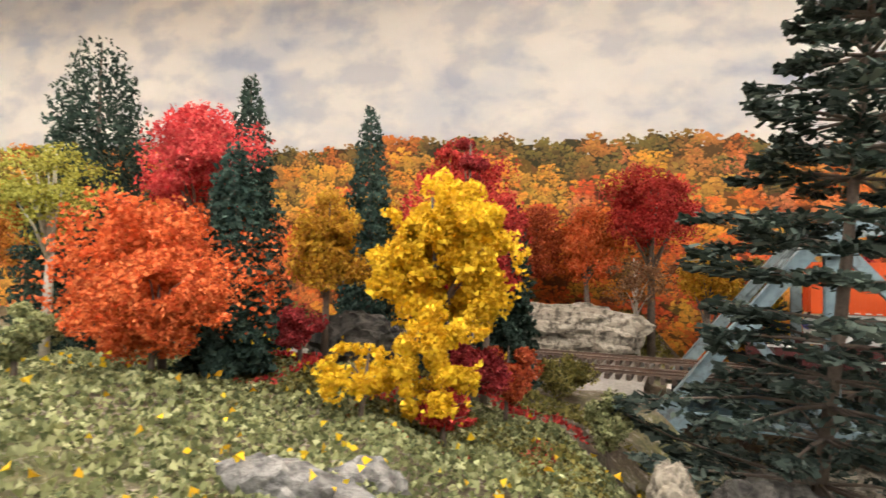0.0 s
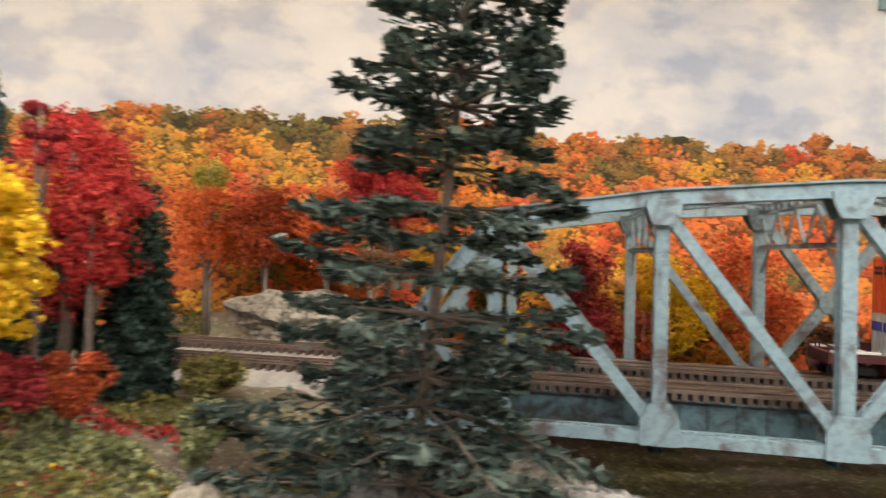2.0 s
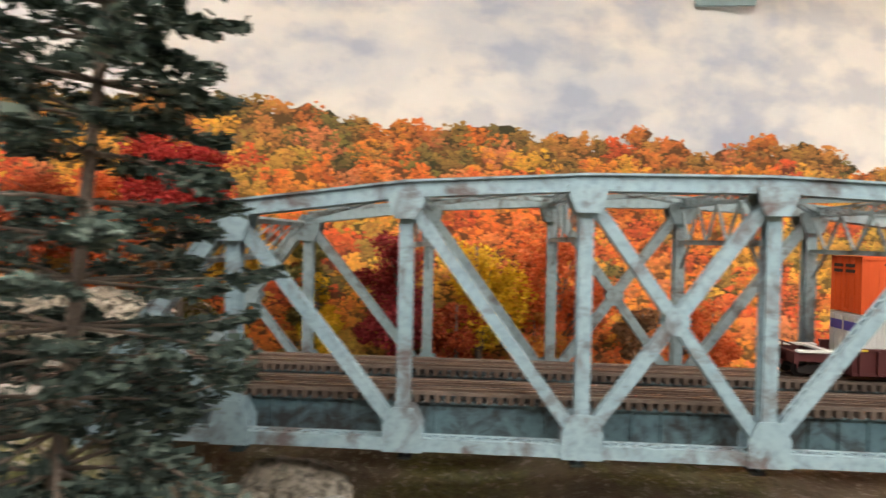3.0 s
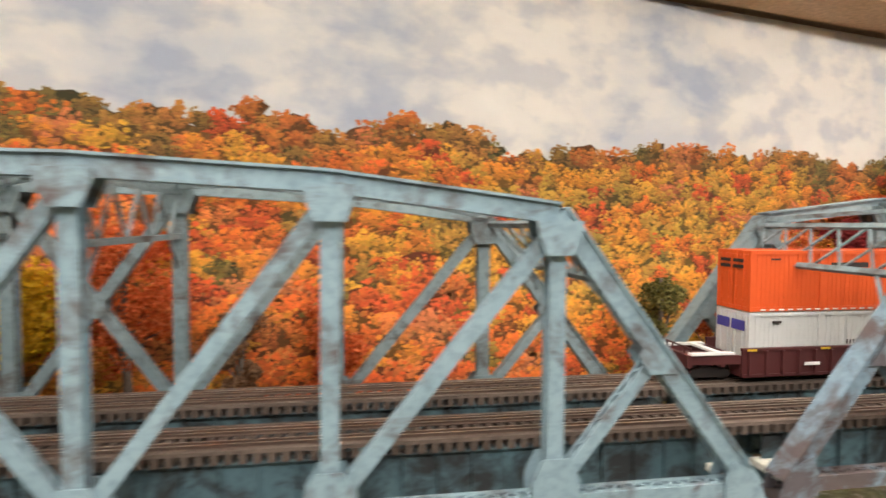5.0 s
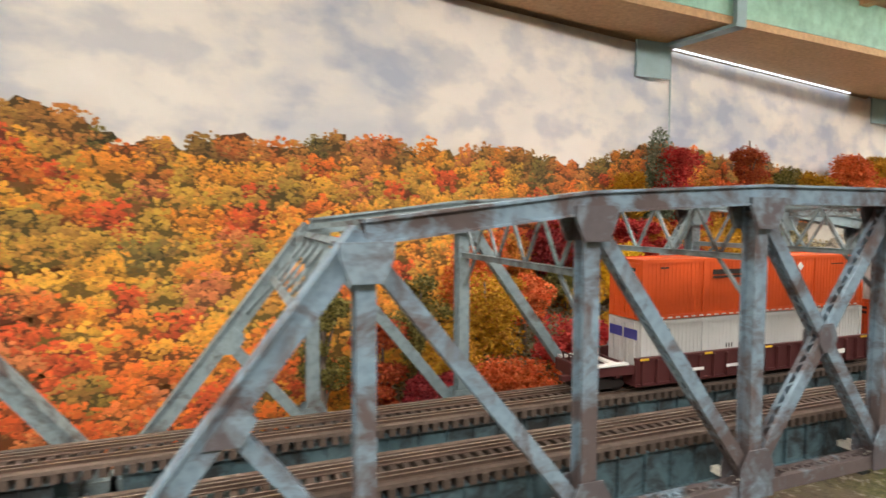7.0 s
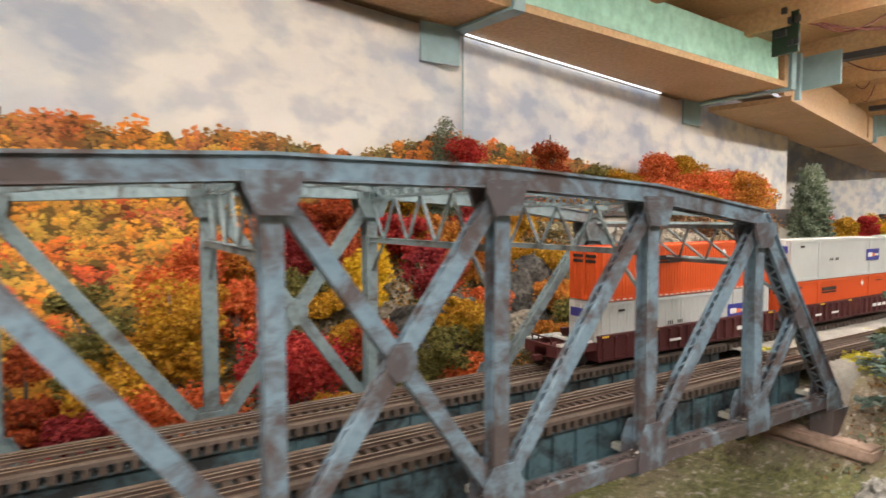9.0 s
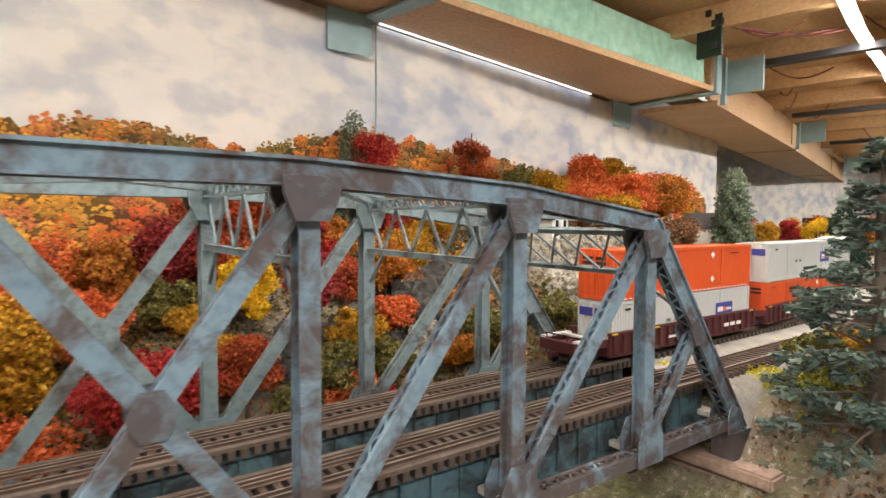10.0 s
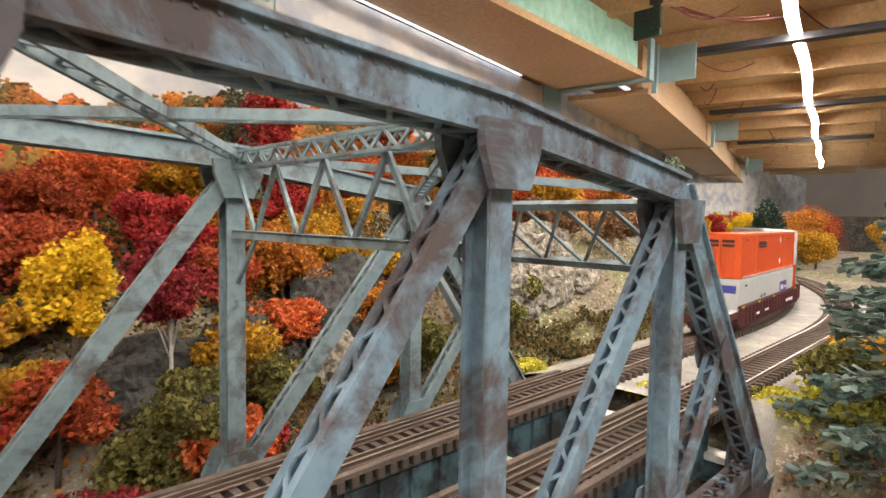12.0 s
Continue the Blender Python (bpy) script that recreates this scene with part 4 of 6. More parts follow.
def forest_print():
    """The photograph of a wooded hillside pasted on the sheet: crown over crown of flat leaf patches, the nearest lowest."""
    rng = random.Random(11)
    hues = [((0.78, 0.22, 0.03), 5), ((0.80, 0.33, 0.04), 5), ((0.78, 0.45, 0.05), 4), ((0.70, 0.13, 0.03), 3), ((0.40, 0.28, 0.05), 1), ((0.22, 0.20, 0.045), 0.75), ((0.66, 0.25, 0.08), 2)]
    bag = [h for h, w in hues for _ in range(int(w * 4))]
    dusk = [(0.30, 0.20, 0.045), (0.20, 0.18, 0.045), (0.42, 0.24, 0.05), (0.55, 0.28, 0.06), (0.62, 0.22, 0.04)]
    verts, faces, inks = [], [], []

    def patch(x, z, lift, r, col, n):
        k = len(verts)
        ph = rng.random() * 6.28
        y = wall_y(x) - lift
        for i in range(n):
            a = ph + 6.283 * i / n
            q = r * rng.uniform(0.6, 1.25)
            verts.append((x + q * math.cos(a) * 1.15, y + 0.192 * q * math.cos(a) * 1.15, z + q * math.sin(a) * 0.85))
            inks.append(col)
        faces.append(tuple(range(k, k + n)))

    step = 0.02
    for i in range(int(3.48 / step)):
        xa = -1.0 + i * step
        k = len(verts)
        for xx, zz in ((xa, -0.14), (xa + step, -0.14), (xa + step, line_height(xa + step) - 0.016), (xa, line_height(xa) - 0.016)):
            verts.append((xx, wall_y(xx) - 0.0004, zz))
            inks.append((0.20, 0.085, 0.02))
        faces.append((k, k + 1, k + 2, k + 3))
    for row in range(15):
        x = -1.0 + rng.random() * 0.03
        while x < 2.46:
            r = rng.uniform(0.015, 0.027) * (0.78 + 0.03 * row)
            z = line_height(x) - r * 0.85 - row * 0.0205 + rng.uniform(-0.005, 0.005)
            band = noise.noise((x * 3.1, row * 0.4, 5.5))
            base = rng.choice(dusk) if row < 2 and rng.random() < (0.85 if row < 1 else 0.4) else rng.choice(bag)
            if row > 0 and band > 0.05 and rng.random() < 0.6:
                base = rng.choice([(0.82, 0.38, 0.04), (0.82, 0.47, 0.06), (0.60, 0.40, 0.06)])
            elif row > 1 and band < -0.14 and rng.random() < 0.5:
                base = rng.choice([(0.78, 0.20, 0.03), (0.76, 0.27, 0.06), (0.70, 0.15, 0.03)])
            lift = 0.0006 + row * 0.0005 + rng.random() * 0.0003
            # dark backing patch: the shade between crowns is put into the ink
            patch(x, z - r * 0.1, lift, r * 0.92, tuple(0.20 * c for c in base), 11)
            lumps = 13
            for m in range(lumps):
                a, q = rng.random() * 6.283, math.sqrt(rng.random()) * 0.84
                lx, lz, lr = q * math.cos(a) * r * 1.1, q * math.sin(a) * r * 0.92, r * rng.uniform(0.24, 0.42)
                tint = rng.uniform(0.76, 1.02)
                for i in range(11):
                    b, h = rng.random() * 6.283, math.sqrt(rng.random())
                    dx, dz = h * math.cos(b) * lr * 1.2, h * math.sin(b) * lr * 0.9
                    # light from above put into the ink: lump tops lighter, undersides darker
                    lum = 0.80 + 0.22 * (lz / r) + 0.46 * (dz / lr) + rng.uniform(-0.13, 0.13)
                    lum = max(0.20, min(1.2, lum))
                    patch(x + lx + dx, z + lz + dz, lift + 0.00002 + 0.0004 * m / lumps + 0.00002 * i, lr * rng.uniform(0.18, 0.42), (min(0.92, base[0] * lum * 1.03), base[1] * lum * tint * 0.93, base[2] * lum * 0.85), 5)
            x += r * rng.uniform(0.95, 1.5)
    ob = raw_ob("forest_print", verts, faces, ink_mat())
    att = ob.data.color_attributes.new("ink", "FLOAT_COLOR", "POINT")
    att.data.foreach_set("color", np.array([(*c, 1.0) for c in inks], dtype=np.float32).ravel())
    tagged(ob, "printed autumn forest hillside on the backdrop", "backdrop", kind="structure")


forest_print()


# ------------------------------------------------------------------ trees
M["bark"] = two_scale("grey_brown_bark", (0.09, 0.065, 0.05), (0.20, 0.16, 0.13), 80, 500, 0.9, 0.4, 0.0004)
M["birch"] = two_scale("pale_trunk", (0.36, 0.32, 0.27), (0.58, 0.54, 0.47), 60, 400, 0.85, 0.3, 0.0003)
TONES = {
    "yellow": [(0.66, 0.38, 0.010), (0.80, 0.50, 0.012), (0.88, 0.60, 0.018), (0.92, 0.68, 0.04)],
    "golden": [(0.36, 0.17, 0.012), (0.56, 0.28, 0.015), (0.68, 0.38, 0.02), (0.72, 0.46, 0.04)],
    "orange": [(0.52, 0.085, 0.018), (0.72, 0.13, 0.028), (0.82, 0.19, 0.05), (0.86, 0.27, 0.09)],
    "amber": [(0.34, 0.10, 0.015), (0.56, 0.18, 0.02), (0.70, 0.27, 0.03), (0.66, 0.34, 0.05)],
    "red": [(0.30, 0.012, 0.014), (0.50, 0.025, 0.025), (0.62, 0.05, 0.045), (0.68, 0.09, 0.07)],
    "pink": [(0.48, 0.03, 0.04), (0.66, 0.06, 0.065), (0.76, 0.11, 0.10), (0.80, 0.17, 0.14)],
    "darkred": [(0.17, 0.008, 0.013), (0.31, 0.017, 0.024), (0.43, 0.034, 0.042), (0.52, 0.07, 0.075)],
    "rust": [(0.26, 0.035, 0.012), (0.44, 0.066, 0.016), (0.56, 0.10, 0.025), (0.62, 0.16, 0.05)],
    "brown": [(0.14, 0.07, 0.035), (0.26, 0.12, 0.05), (0.36, 0.18, 0.08), (0.40, 0.24, 0.13)],
    "lime": [(0.22, 0.20, 0.03), (0.40, 0.37, 0.05), (0.55, 0.52, 0.09), (0.62, 0.62, 0.16)],
    "olive": [(0.08, 0.075, 0.018), (0.16, 0.15, 0.03), (0.25, 0.22, 0.05), (0.34, 0.30, 0.09)],
    "fir": [(0.012, 0.030, 0.022), (0.026, 0.055, 0.040), (0.045, 0.085, 0.062), (0.075, 0.12, 0.09)],
    "teal": [(0.015, 0.04, 0.032), (0.03, 0.07, 0.055), (0.05, 0.10, 0.08), (0.08, 0.14, 0.11)],
    "sage": [(0.10, 0.14, 0.09), (0.17, 0.22, 0.14), (0.26, 0.32, 0.22), (0.36, 0.42, 0.31)],
    "spruce": [(0.016, 0.030, 0.024), (0.034, 0.055, 0.044), (0.065, 0.095, 0.078), (0.12, 0.155, 0.13)],
    "bluespruce": [(0.05, 0.085, 0.07), (0.10, 0.15, 0.125), (0.17, 0.235, 0.20), (0.27, 0.34, 0.30)],
    "grass": [(0.40, 0.34, 0.02), (0.55, 0.48, 0.03), (0.68, 0.60, 0.05), (0.74, 0.68, 0.10)],
    "straw": [(0.30, 0.24, 0.12), (0.45, 0.37, 0.20), (0.58, 0.50, 0.30), (0.66, 0.58, 0.38)],
    "undergrowth": [(0.05, 0.045, 0.015), (0.11, 0.09, 0.028), (0.18, 0.13, 0.04), (0.28, 0.17, 0.05)],
    "bush": [(0.11, 0.13, 0.055), (0.22, 0.24, 0.10), (0.34, 0.36, 0.16), (0.50, 0.51, 0.27)],
}
for key, tones in TONES.items():
    M["leaf_" + key] = leaf_mat("foliage_" + key, tones)


def flakes(rs, pts, size, stretch=1.3):
    """Small bent foam flakes at the points, each turned at random."""
    n = len(pts)
    a = rs.normal(size=(n, 3))
    a /= np.linalg.norm(a, axis=1)[:, None] + 1e-9
    b = rs.normal(size=(n, 3))
    b -= (b * a).sum(1)[:, None] * a
    b /= np.linalg.norm(b, axis=1)[:, None] + 1e-9
    s = size * rs.uniform(0.55, 1.35, (n, 1))
    c = np.cross(a, b) * s * 0.25
    u, v = a * s * stretch * 0.5, b * s * 0.5
    q = np.stack([pts - u - v * 0.5 + c, pts + u * 0.3 - v - c, pts + u + v * 0.4 + c, pts - u * 0.2 + v - c], 1)
    return q.reshape(-1, 3)


def quads_ob(name, verts, mat, parent=None, label=""):
    n = len(verts) // 4
    me = bpy.data.meshes.new(name)
    me.vertices.add(n * 4)
    me.vertices.foreach_set("co", np.asarray(verts, dtype=np.float32).ravel())
    me.loops.add(n * 4)
    me.loops.foreach_set("vertex_index", np.arange(n * 4, dtype=np.int32))
    me.polygons.add(n)
    me.polygons.foreach_set("loop_start", np.arange(0, n * 4, 4, dtype=np.int32))
    me.update(calc_edges=True)
    me.materials.append(mat)
    ob = new(name, me)
    ob.parent = parent
    if label:
        ob["label"] = label
    return ob


def leafy_tree(x, y, ztop, zlow, wide, tone, label, seed, n=4200, leaf=0.0032, trunk="bark", gaps=0.25, lobes=34, squash=1.0, name="deciduous_tree", category="tree", sub=0.215):
    """A broad-leaved model tree: trunk and limbs, and a crown of foam flakes gathered in uneven clumps."""
    rs = np.random.RandomState(seed)
    rng = random.Random(seed)
    z0 = hill(x, y) - 0.001
    zlow = max(min(zlow, z0 + 0.006) if name == "shrub" else zlow, z0 + 0.004)
    ztop = max(ztop, zlow + 0.02)
    tr = thing(name, label, category, at=(x, y, z0))
    rx, rz = wide / 2, (ztop - zlow) / 2
    zc = (ztop + zlow) / 2 - z0
    cl = []
    for i in range(lobes):
        d = rs.normal(size=3)
        d /= np.linalg.norm(d)
        k = rng.uniform(0.35, 1.0)
        r = rng.uniform(0.55, 1.35) * sub * min(wide, 1.4 * (ztop - zlow))
        kz = 1 - 0.25 * abs(d[2])
        cl.append((np.array([d[0] * k * max(rx - r * 0.5, rx * 0.3), d[1] * k * max(rx - r * 0.5, rx * 0.3) * 0.9, zc + d[2] * k * kz * max(rz - r * 0.45, rz * 0.4)]), r))
    n, leaf, lobes = (int(n * 3.6), leaf * 0.52, len(cl)) if x < 0.05 else (int(n * 2.5), leaf * 0.64, len(cl))
    per = n // lobes
    pts = []
    for c, r in cl:
        d = rs.normal(size=(per, 3))
        d /= np.linalg.norm(d, axis=1)[:, None]
        q = d * (r * rs.uniform(0.45, 1.05, (per, 1)))
        q[:, 2] *= 0.78 * squash
        pts.append(c + q)
    pts = np.concatenate(pts)
    keep = np.array([noise.noise((p[0] * 95 + seed, p[1] * 95, p[2] * 95)) > -0.55 + gaps for p in pts])
    pts = pts[keep]
    quads_ob("crown", flakes(rs, pts, leaf), M["leaf_" + tone], tr)
    bm = bmesh.new()
    lean = Vector((rng.uniform(-0.1, 0.1) * wide, rng.uniform(-0.1, 0.1) * wide, 0))
    r0 = max(0.0010, (0.008 if "sapling" in label else 0.017) * (ztop - z0))
    tube(bm, [Vector((0, 0, 0)), lean * 0.4 + Vector((0, 0, zc * 0.5)), lean + Vector((0, 0, zc + rz * 0.55))], [r0 * 1.25, r0, r0 * 0.35])
    part("trunk", bm, M[trunk], tr)
    for c, r in cl[: 9]:
        bm = bmesh.new()
        s = lean * 0.5 + Vector((0, 0, max(0.3 * zc, min(zc, c[2] * 0.62))))
        e = Vector(c)
        m = s.lerp(e, 0.5) + Vector((0, 0, 0.06 * wide))
        tube(bm, [s, m, e], [r0 * 0.5, r0 * 0.34, r0 * 0.12], 5)
        part("limb", bm, M[trunk], tr)
    return tr


def cone_tree(x, y, ztop, wide, tone, label, seed, n=3800, leaf=0.0030, zlow=None, blunt=0.0, name="conifer"):
    """A dense bottle-brush conifer: flakes on drooping tiers round a trunk."""
    rs = np.random.RandomState(seed)
    n, leaf, wide = int(n * 2.6), leaf * 0.62, wide * 1.15
    z0 = hill(x, y) - 0.001
    tr = thing(name, label, "tree", at=(x, y, z0))
    h = ztop - z0
    low = 0.06 * h if zlow is None else max(0.03 * h, zlow - z0)
    t = 1 - np.sqrt(rs.uniform(0, 1, n))
    tiers = 15
    z = low + (h - low) * t
    edge = (wide / 2) * ((1 - t) ** (0.70 - 0.38 * blunt) * (1 - 0.12 * blunt) + 0.03)
    edge *= 0.80 + 0.28 * np.abs(np.sin(t * tiers * math.pi))
    a = rs.uniform(0, 2 * math.pi, n)
    k = np.sqrt(rs.uniform(0.30, 1.0, n))
    edge *= 0.88 + 0.22 * np.sin(a * 5 + t * 23)
    pts = np.stack([np.cos(a) * edge * k, np.sin(a) * edge * k, z - 0.10 * edge * k], 1)
    quads_ob("crown", flakes(rs, pts, leaf, 1.9), M["leaf_" + tone], tr)
    bm = bmesh.new()
    tube(bm, [(0, 0, 0), (0, 0, h * 0.6), (0, 0, h * 0.98)], [0.013 * h, 0.009 * h, 0.002 * h])
    part("trunk", bm, M["bark"], tr)
    return tr


def needle_tree(x, y, ztop, wide, tone, label, seed, whorls=24, base_z=None, per=7, needle=0.0065, bulge=1.7, full=1.0, lean=0.0, girth=1.0):
    """An open spruce: a straight trunk, whorls of drooping boughs, each bough with flat sprays of needles."""
    rs = np.random.RandomState(seed)
    rng = random.Random(seed)
    z0 = hill(x, y) - 0.002 if base_z is None else base_z
    tr = thing("spruce_tree", label, "tree", at=(x, y, z0))
    tr.rotation_euler = (0, radians(lean), 0)
    h = ztop - z0
    bm = bmesh.new()
    tube(bm, [(0, 0, 0), (0.001, 0, h * 0.35), (-0.001, 0.001, h * 0.7), (0, 0, h)], [0.0052 * girth, 0.0042 * girth, 0.0026 * girth, 0.0006], 8)
    part("trunk", bm, M["bark"], tr)
    for w in range(whorls):
        t = max(0.0, (w + rng.uniform(-0.25, 0.25)) / whorls)
        zb = h * (0.07 + 0.90 * t)
        reach = wide / 2 * (1 - 0.95 * t ** bulge) * rng.uniform(0.78, 1.12)
        k0 = rng.random() * 6.283
        for k in range(per if t < 0.85 else 4):
            ang = k0 + 6.283 * k / per + rng.uniform(-0.25, 0.25)
            L = reach * rng.uniform(0.68, 1.12)
            d = Vector((math.cos(ang), math.sin(ang), 0))
            side = Vector((-d.y, d.x, 0))
            droop = rng.uniform(0.02, 0.38)
            P = [Vector((0, 0, zb)) + d * (L * q) + Vector((0, 0, L * (0.10 * q - droop * q * q + 0.10 * q ** 4))) for q in (0, 0.35, 0.7, 1.0)]
            bm = bmesh.new()
            tube(bm, P, [0.0011, 0.0008, 0.0005, 0.0002], 4)
            bough = part("bough", bm, M["bark"], tr)
            # needle sprays: twigs to both sides, flat and slightly hanging
            m = int((30 + 1500 * L) * full)
            q = 0.22 + 0.80 * np.sqrt(rs.uniform(0.02, 1, m))
            q = np.clip(q, 0, 1.03)
            cx = np.array([[*(P[0] + d * (L * v) + Vector((0, 0, L * (0.10 * v - droop * v * v + 0.10 * v ** 4))))] for v in q])
            spread = 0.30 * L * (1.05 - q) + 0.0045
            off = rs.uniform(-1, 1, m) * spread
            pts = cx + np.outer(off, np.array(side)) + np.stack([0 * q, 0 * q, rs.normal(0, 0.0013, m) - 0.18 * np.abs(off)], 1)
            sgn = np.sign(off + 1e-9)
            dirv = np.outer(np.ones(m), np.array(d)) * 0.75 + np.outer(sgn * 0.65, np.array(side)) + rs.normal(0, 0.28, (m, 3))
            dirv /= np.linalg.norm(dirv, axis=1)[:, None]
            nrm = np.cross(dirv, rs.normal(0, 1, (m, 3)) * 0.7 + np.array([0, 0, 1.0]))
            nrm /= np.linalg.norm(nrm, axis=1)[:, None] + 1e-9
            ln = needle * rs.uniform(0.6, 1.3, (m, 1))
            wd = 0.0011 * rs.uniform(0.7, 1.4, (m, 1))
            u, v = dirv * ln * 0.5, nrm * wd
            quad = np.stack([pts - u - v * 0.6, pts - u + v * 0.6, pts + u + v, pts + u - v], 1).reshape(-1, 3)
            quads_ob("needle_spray", quad, M["leaf_" + tone], bough)
    return tr


# trees of the wooded end, left of the gorge
leafy_tree(-0.076, -0.167, 0.137, 0.040, 0.068, "yellow", "bright yellow autumn tree with dense foam leaves", 1, 9500, 0.0036, gaps=0.46, lobes=84, sub=0.135)
leafy_tree(-0.068, -0.188, 0.078, 0.012, 0.046, "yellow", "low bright yellow shrub with trailing leaves", 2, 4200, 0.0034, gaps=0.56, lobes=60, sub=0.11, name="shrub", category="shrub")
leafy_tree(-0.094, -0.205, 0.066, 0.022, 0.036, "yellow", "small yellow sapling with a spread of leaves", 31, 1600, 0.0032, gaps=0.45, lobes=16)
leafy_tree(-0.187, -0.212, 0.126, 0.030, 0.098, "orange", "broad salmon-orange maple with fine airy leaves", 3, 7600, 0.0030, gaps=0.42, lobes=70, sub=0.16)
leafy_tree(-0.160, -0.240, 0.098, 0.040, 0.056, "orange", "small orange maple on the grassy knoll", 4, 5200, 0.0024, gaps=0.36)
leafy_tree(-0.198, -0.185, 0.170, 0.106, 0.057, "pink", "pinkish red maple leaning to one side", 5, 3600, 0.0028, gaps=0.36)
leafy_tree(-0.244, -0.145, 0.148, 0.103, 0.059, "red", "deep red maple among the firs", 6, 3000, 0.0030, gaps=0.3)
leafy_tree(-0.338, -0.170, 0.172, 0.082, 0.077, "lime", "pale lime tree with thin foliage and grey trunk", 7, 2600, 0.0030, "birch", gaps=0.5)
leafy_tree(-0.148, -0.152, 0.132, 0.059, 0.046, "golden", "golden yellow birch with clumped leaves", 8, 4200, 0.0028, gaps=0.34)
leafy_tree(-0.100, -0.096, 0.178, 0.030, 0.088, "red", "crimson maple with uneven airy crown", 9, 7400, 0.0030, gaps=0.42, lobes=56, sub=0.17)
leafy_tree(-0.082, -0.128, 0.156, 0.116, 0.017, "darkred", "slender crimson sapling with a pointed top", 10, 1000, 0.0026, gaps=0.3, lobes=9)
leafy_tree(-0.083, -0.100, 0.118, 0.053, 0.030, "red", "narrow crimson tree behind the yellow one", 32, 1600, 0.0028, gaps=0.36, lobes=12)
leafy_tree(-0.125, 0.138, 0.165, 0.054, 0.080, "rust", "rust-red oak before the printed hillside", 12, 4200, 0.0034, gaps=0.22)
leafy_tree(-0.185, 0.138, 0.167, 0.056, 0.082, "orange", "orange oak before the printed hillside", 13, 3000, 0.0034, gaps=0.24)
leafy_tree(-0.070, 0.145, 0.159, 0.055, 0.067, "orange", "amber oak before the printed hillside", 14, 2600, 0.0034, gaps=0.24)
leafy_tree(-0.017, 0.146, 0.193, 0.090, 0.085, "red", "tall crimson maple before the printed hillside", 15, 5200, 0.0034, gaps=0.24)
leafy_tree(-0.027, 0.138, 0.114, 0.040, 0.065, "brown", "thin brown tree with bare pale twigs", 16, 1500, 0.0030, "birch", gaps=0.5)
leafy_tree(0.029, 0.138, 0.118, 0.045, 0.057, "golden", "golden tree beside the bridge end", 17, 2800, 0.0034, gaps=0.26)
leafy_tree(-0.265, 0.060, 0.165, 0.068, 0.077, "amber", "amber tree behind the firs", 33, 3200, 0.0036, gaps=0.26)
leafy_tree(-0.374, 0.020, 0.171, 0.069, 0.088, "orange", "orange tree behind the firs", 34, 3200, 0.0036, gaps=0.26)
leafy_tree(-0.201, -0.020, 0.146, 0.063, 0.065, "golden", "golden orange tree behind the firs", 35, 2800, 0.0034, gaps=0.26)
leafy_tree(-0.484, -0.100, 0.163, 0.066, 0.088, "amber", "amber tree at the wood's edge", 36, 3000, 0.0036, gaps=0.26)
leafy_tree(-0.184, 0.142, 0.191, 0.075, 0.048, "lime", "pale lime sapling with bare grey trunk", 37, 1700, 0.0030, "birch", gaps=0.45, lobes=16)
cone_tree(-0.370, -0.120, 0.249, 0.096, "fir", "tall dark green fir", 20, 7600, 0.0032, blunt=0.8)
cone_tree(-0.238, -0.111, 0.208, 0.050, "fir", "slender dark green fir", 21, 5000, 0.0030, blunt=0.3)
cone_tree(-0.168, -0.194, 0.141, 0.036, "teal", "blue-green fir with dense needles", 22, 4200, 0.0028, blunt=0.5)
cone_tree(-0.169, -0.079, 0.189, 0.042, "teal", "blue-green fir top among red maples", 23, 4200, 0.0028, blunt=0.4)
cone_tree(-0.081, -0.071, 0.126, 0.036, "fir", "dark green columnar cypress", 24, 3800, 0.0028, blunt=1.0)
cone_tree(-0.123, -0.070, 0.117, 0.027, "fir", "dark fir in the shade of the maples", 25, 2000, 0.0030, blunt=0.6)
needle_tree(0.060, -0.093, 0.305, 0.148, "spruce", "dark green spruce with open tiers of boughs", 40, 24, per=8, needle=0.0054, bulge=1.9, full=1.15, lean=6.0, girth=0.62)

# shrubs on the left bank
for i, (sx, sy, zt, zl, w, tn, lb) in enumerate((
        (-0.070, -0.152, 0.062, 0.032, 0.033, "darkred", "maroon shrub at the foot of the trees"),
        (-0.061, -0.132, 0.059, 0.031, 0.030, "rust", "rusty brown shrub under the trees"),
        (-0.153, -0.165, 0.072, 0.045, 0.033, "darkred", "maroon shrub beside dark rocks"),
        (-0.053, -0.054, 0.041, 0.011, 0.040, "olive", "olive shrub on the track bank"),
        (-0.018, -0.110, 0.036, 0.013, 0.025, "bush", "grey-green shrub on the bank"),
        (-0.061, 0.138, 0.046, 0.021, 0.035, "olive", "dark green shrub on the gravel bank"),
        (-0.095, 0.138, 0.049, 0.023, 0.024, "olive", "dark green shrub on the gravel bank"),
        (-0.066, -0.190, 0.048, 0.037, 0.023, "red", "low red ground shrub"),
        (-0.186, -0.270, 0.075, 0.052, 0.026, "bush", "grey-green shrub on the knoll"))):
    leafy_tree(sx, sy, zt, zl, w, tn, lb, 60 + i, 1300, 0.0026, gaps=0.3, lobes=12, name="shrub", category="shrub")

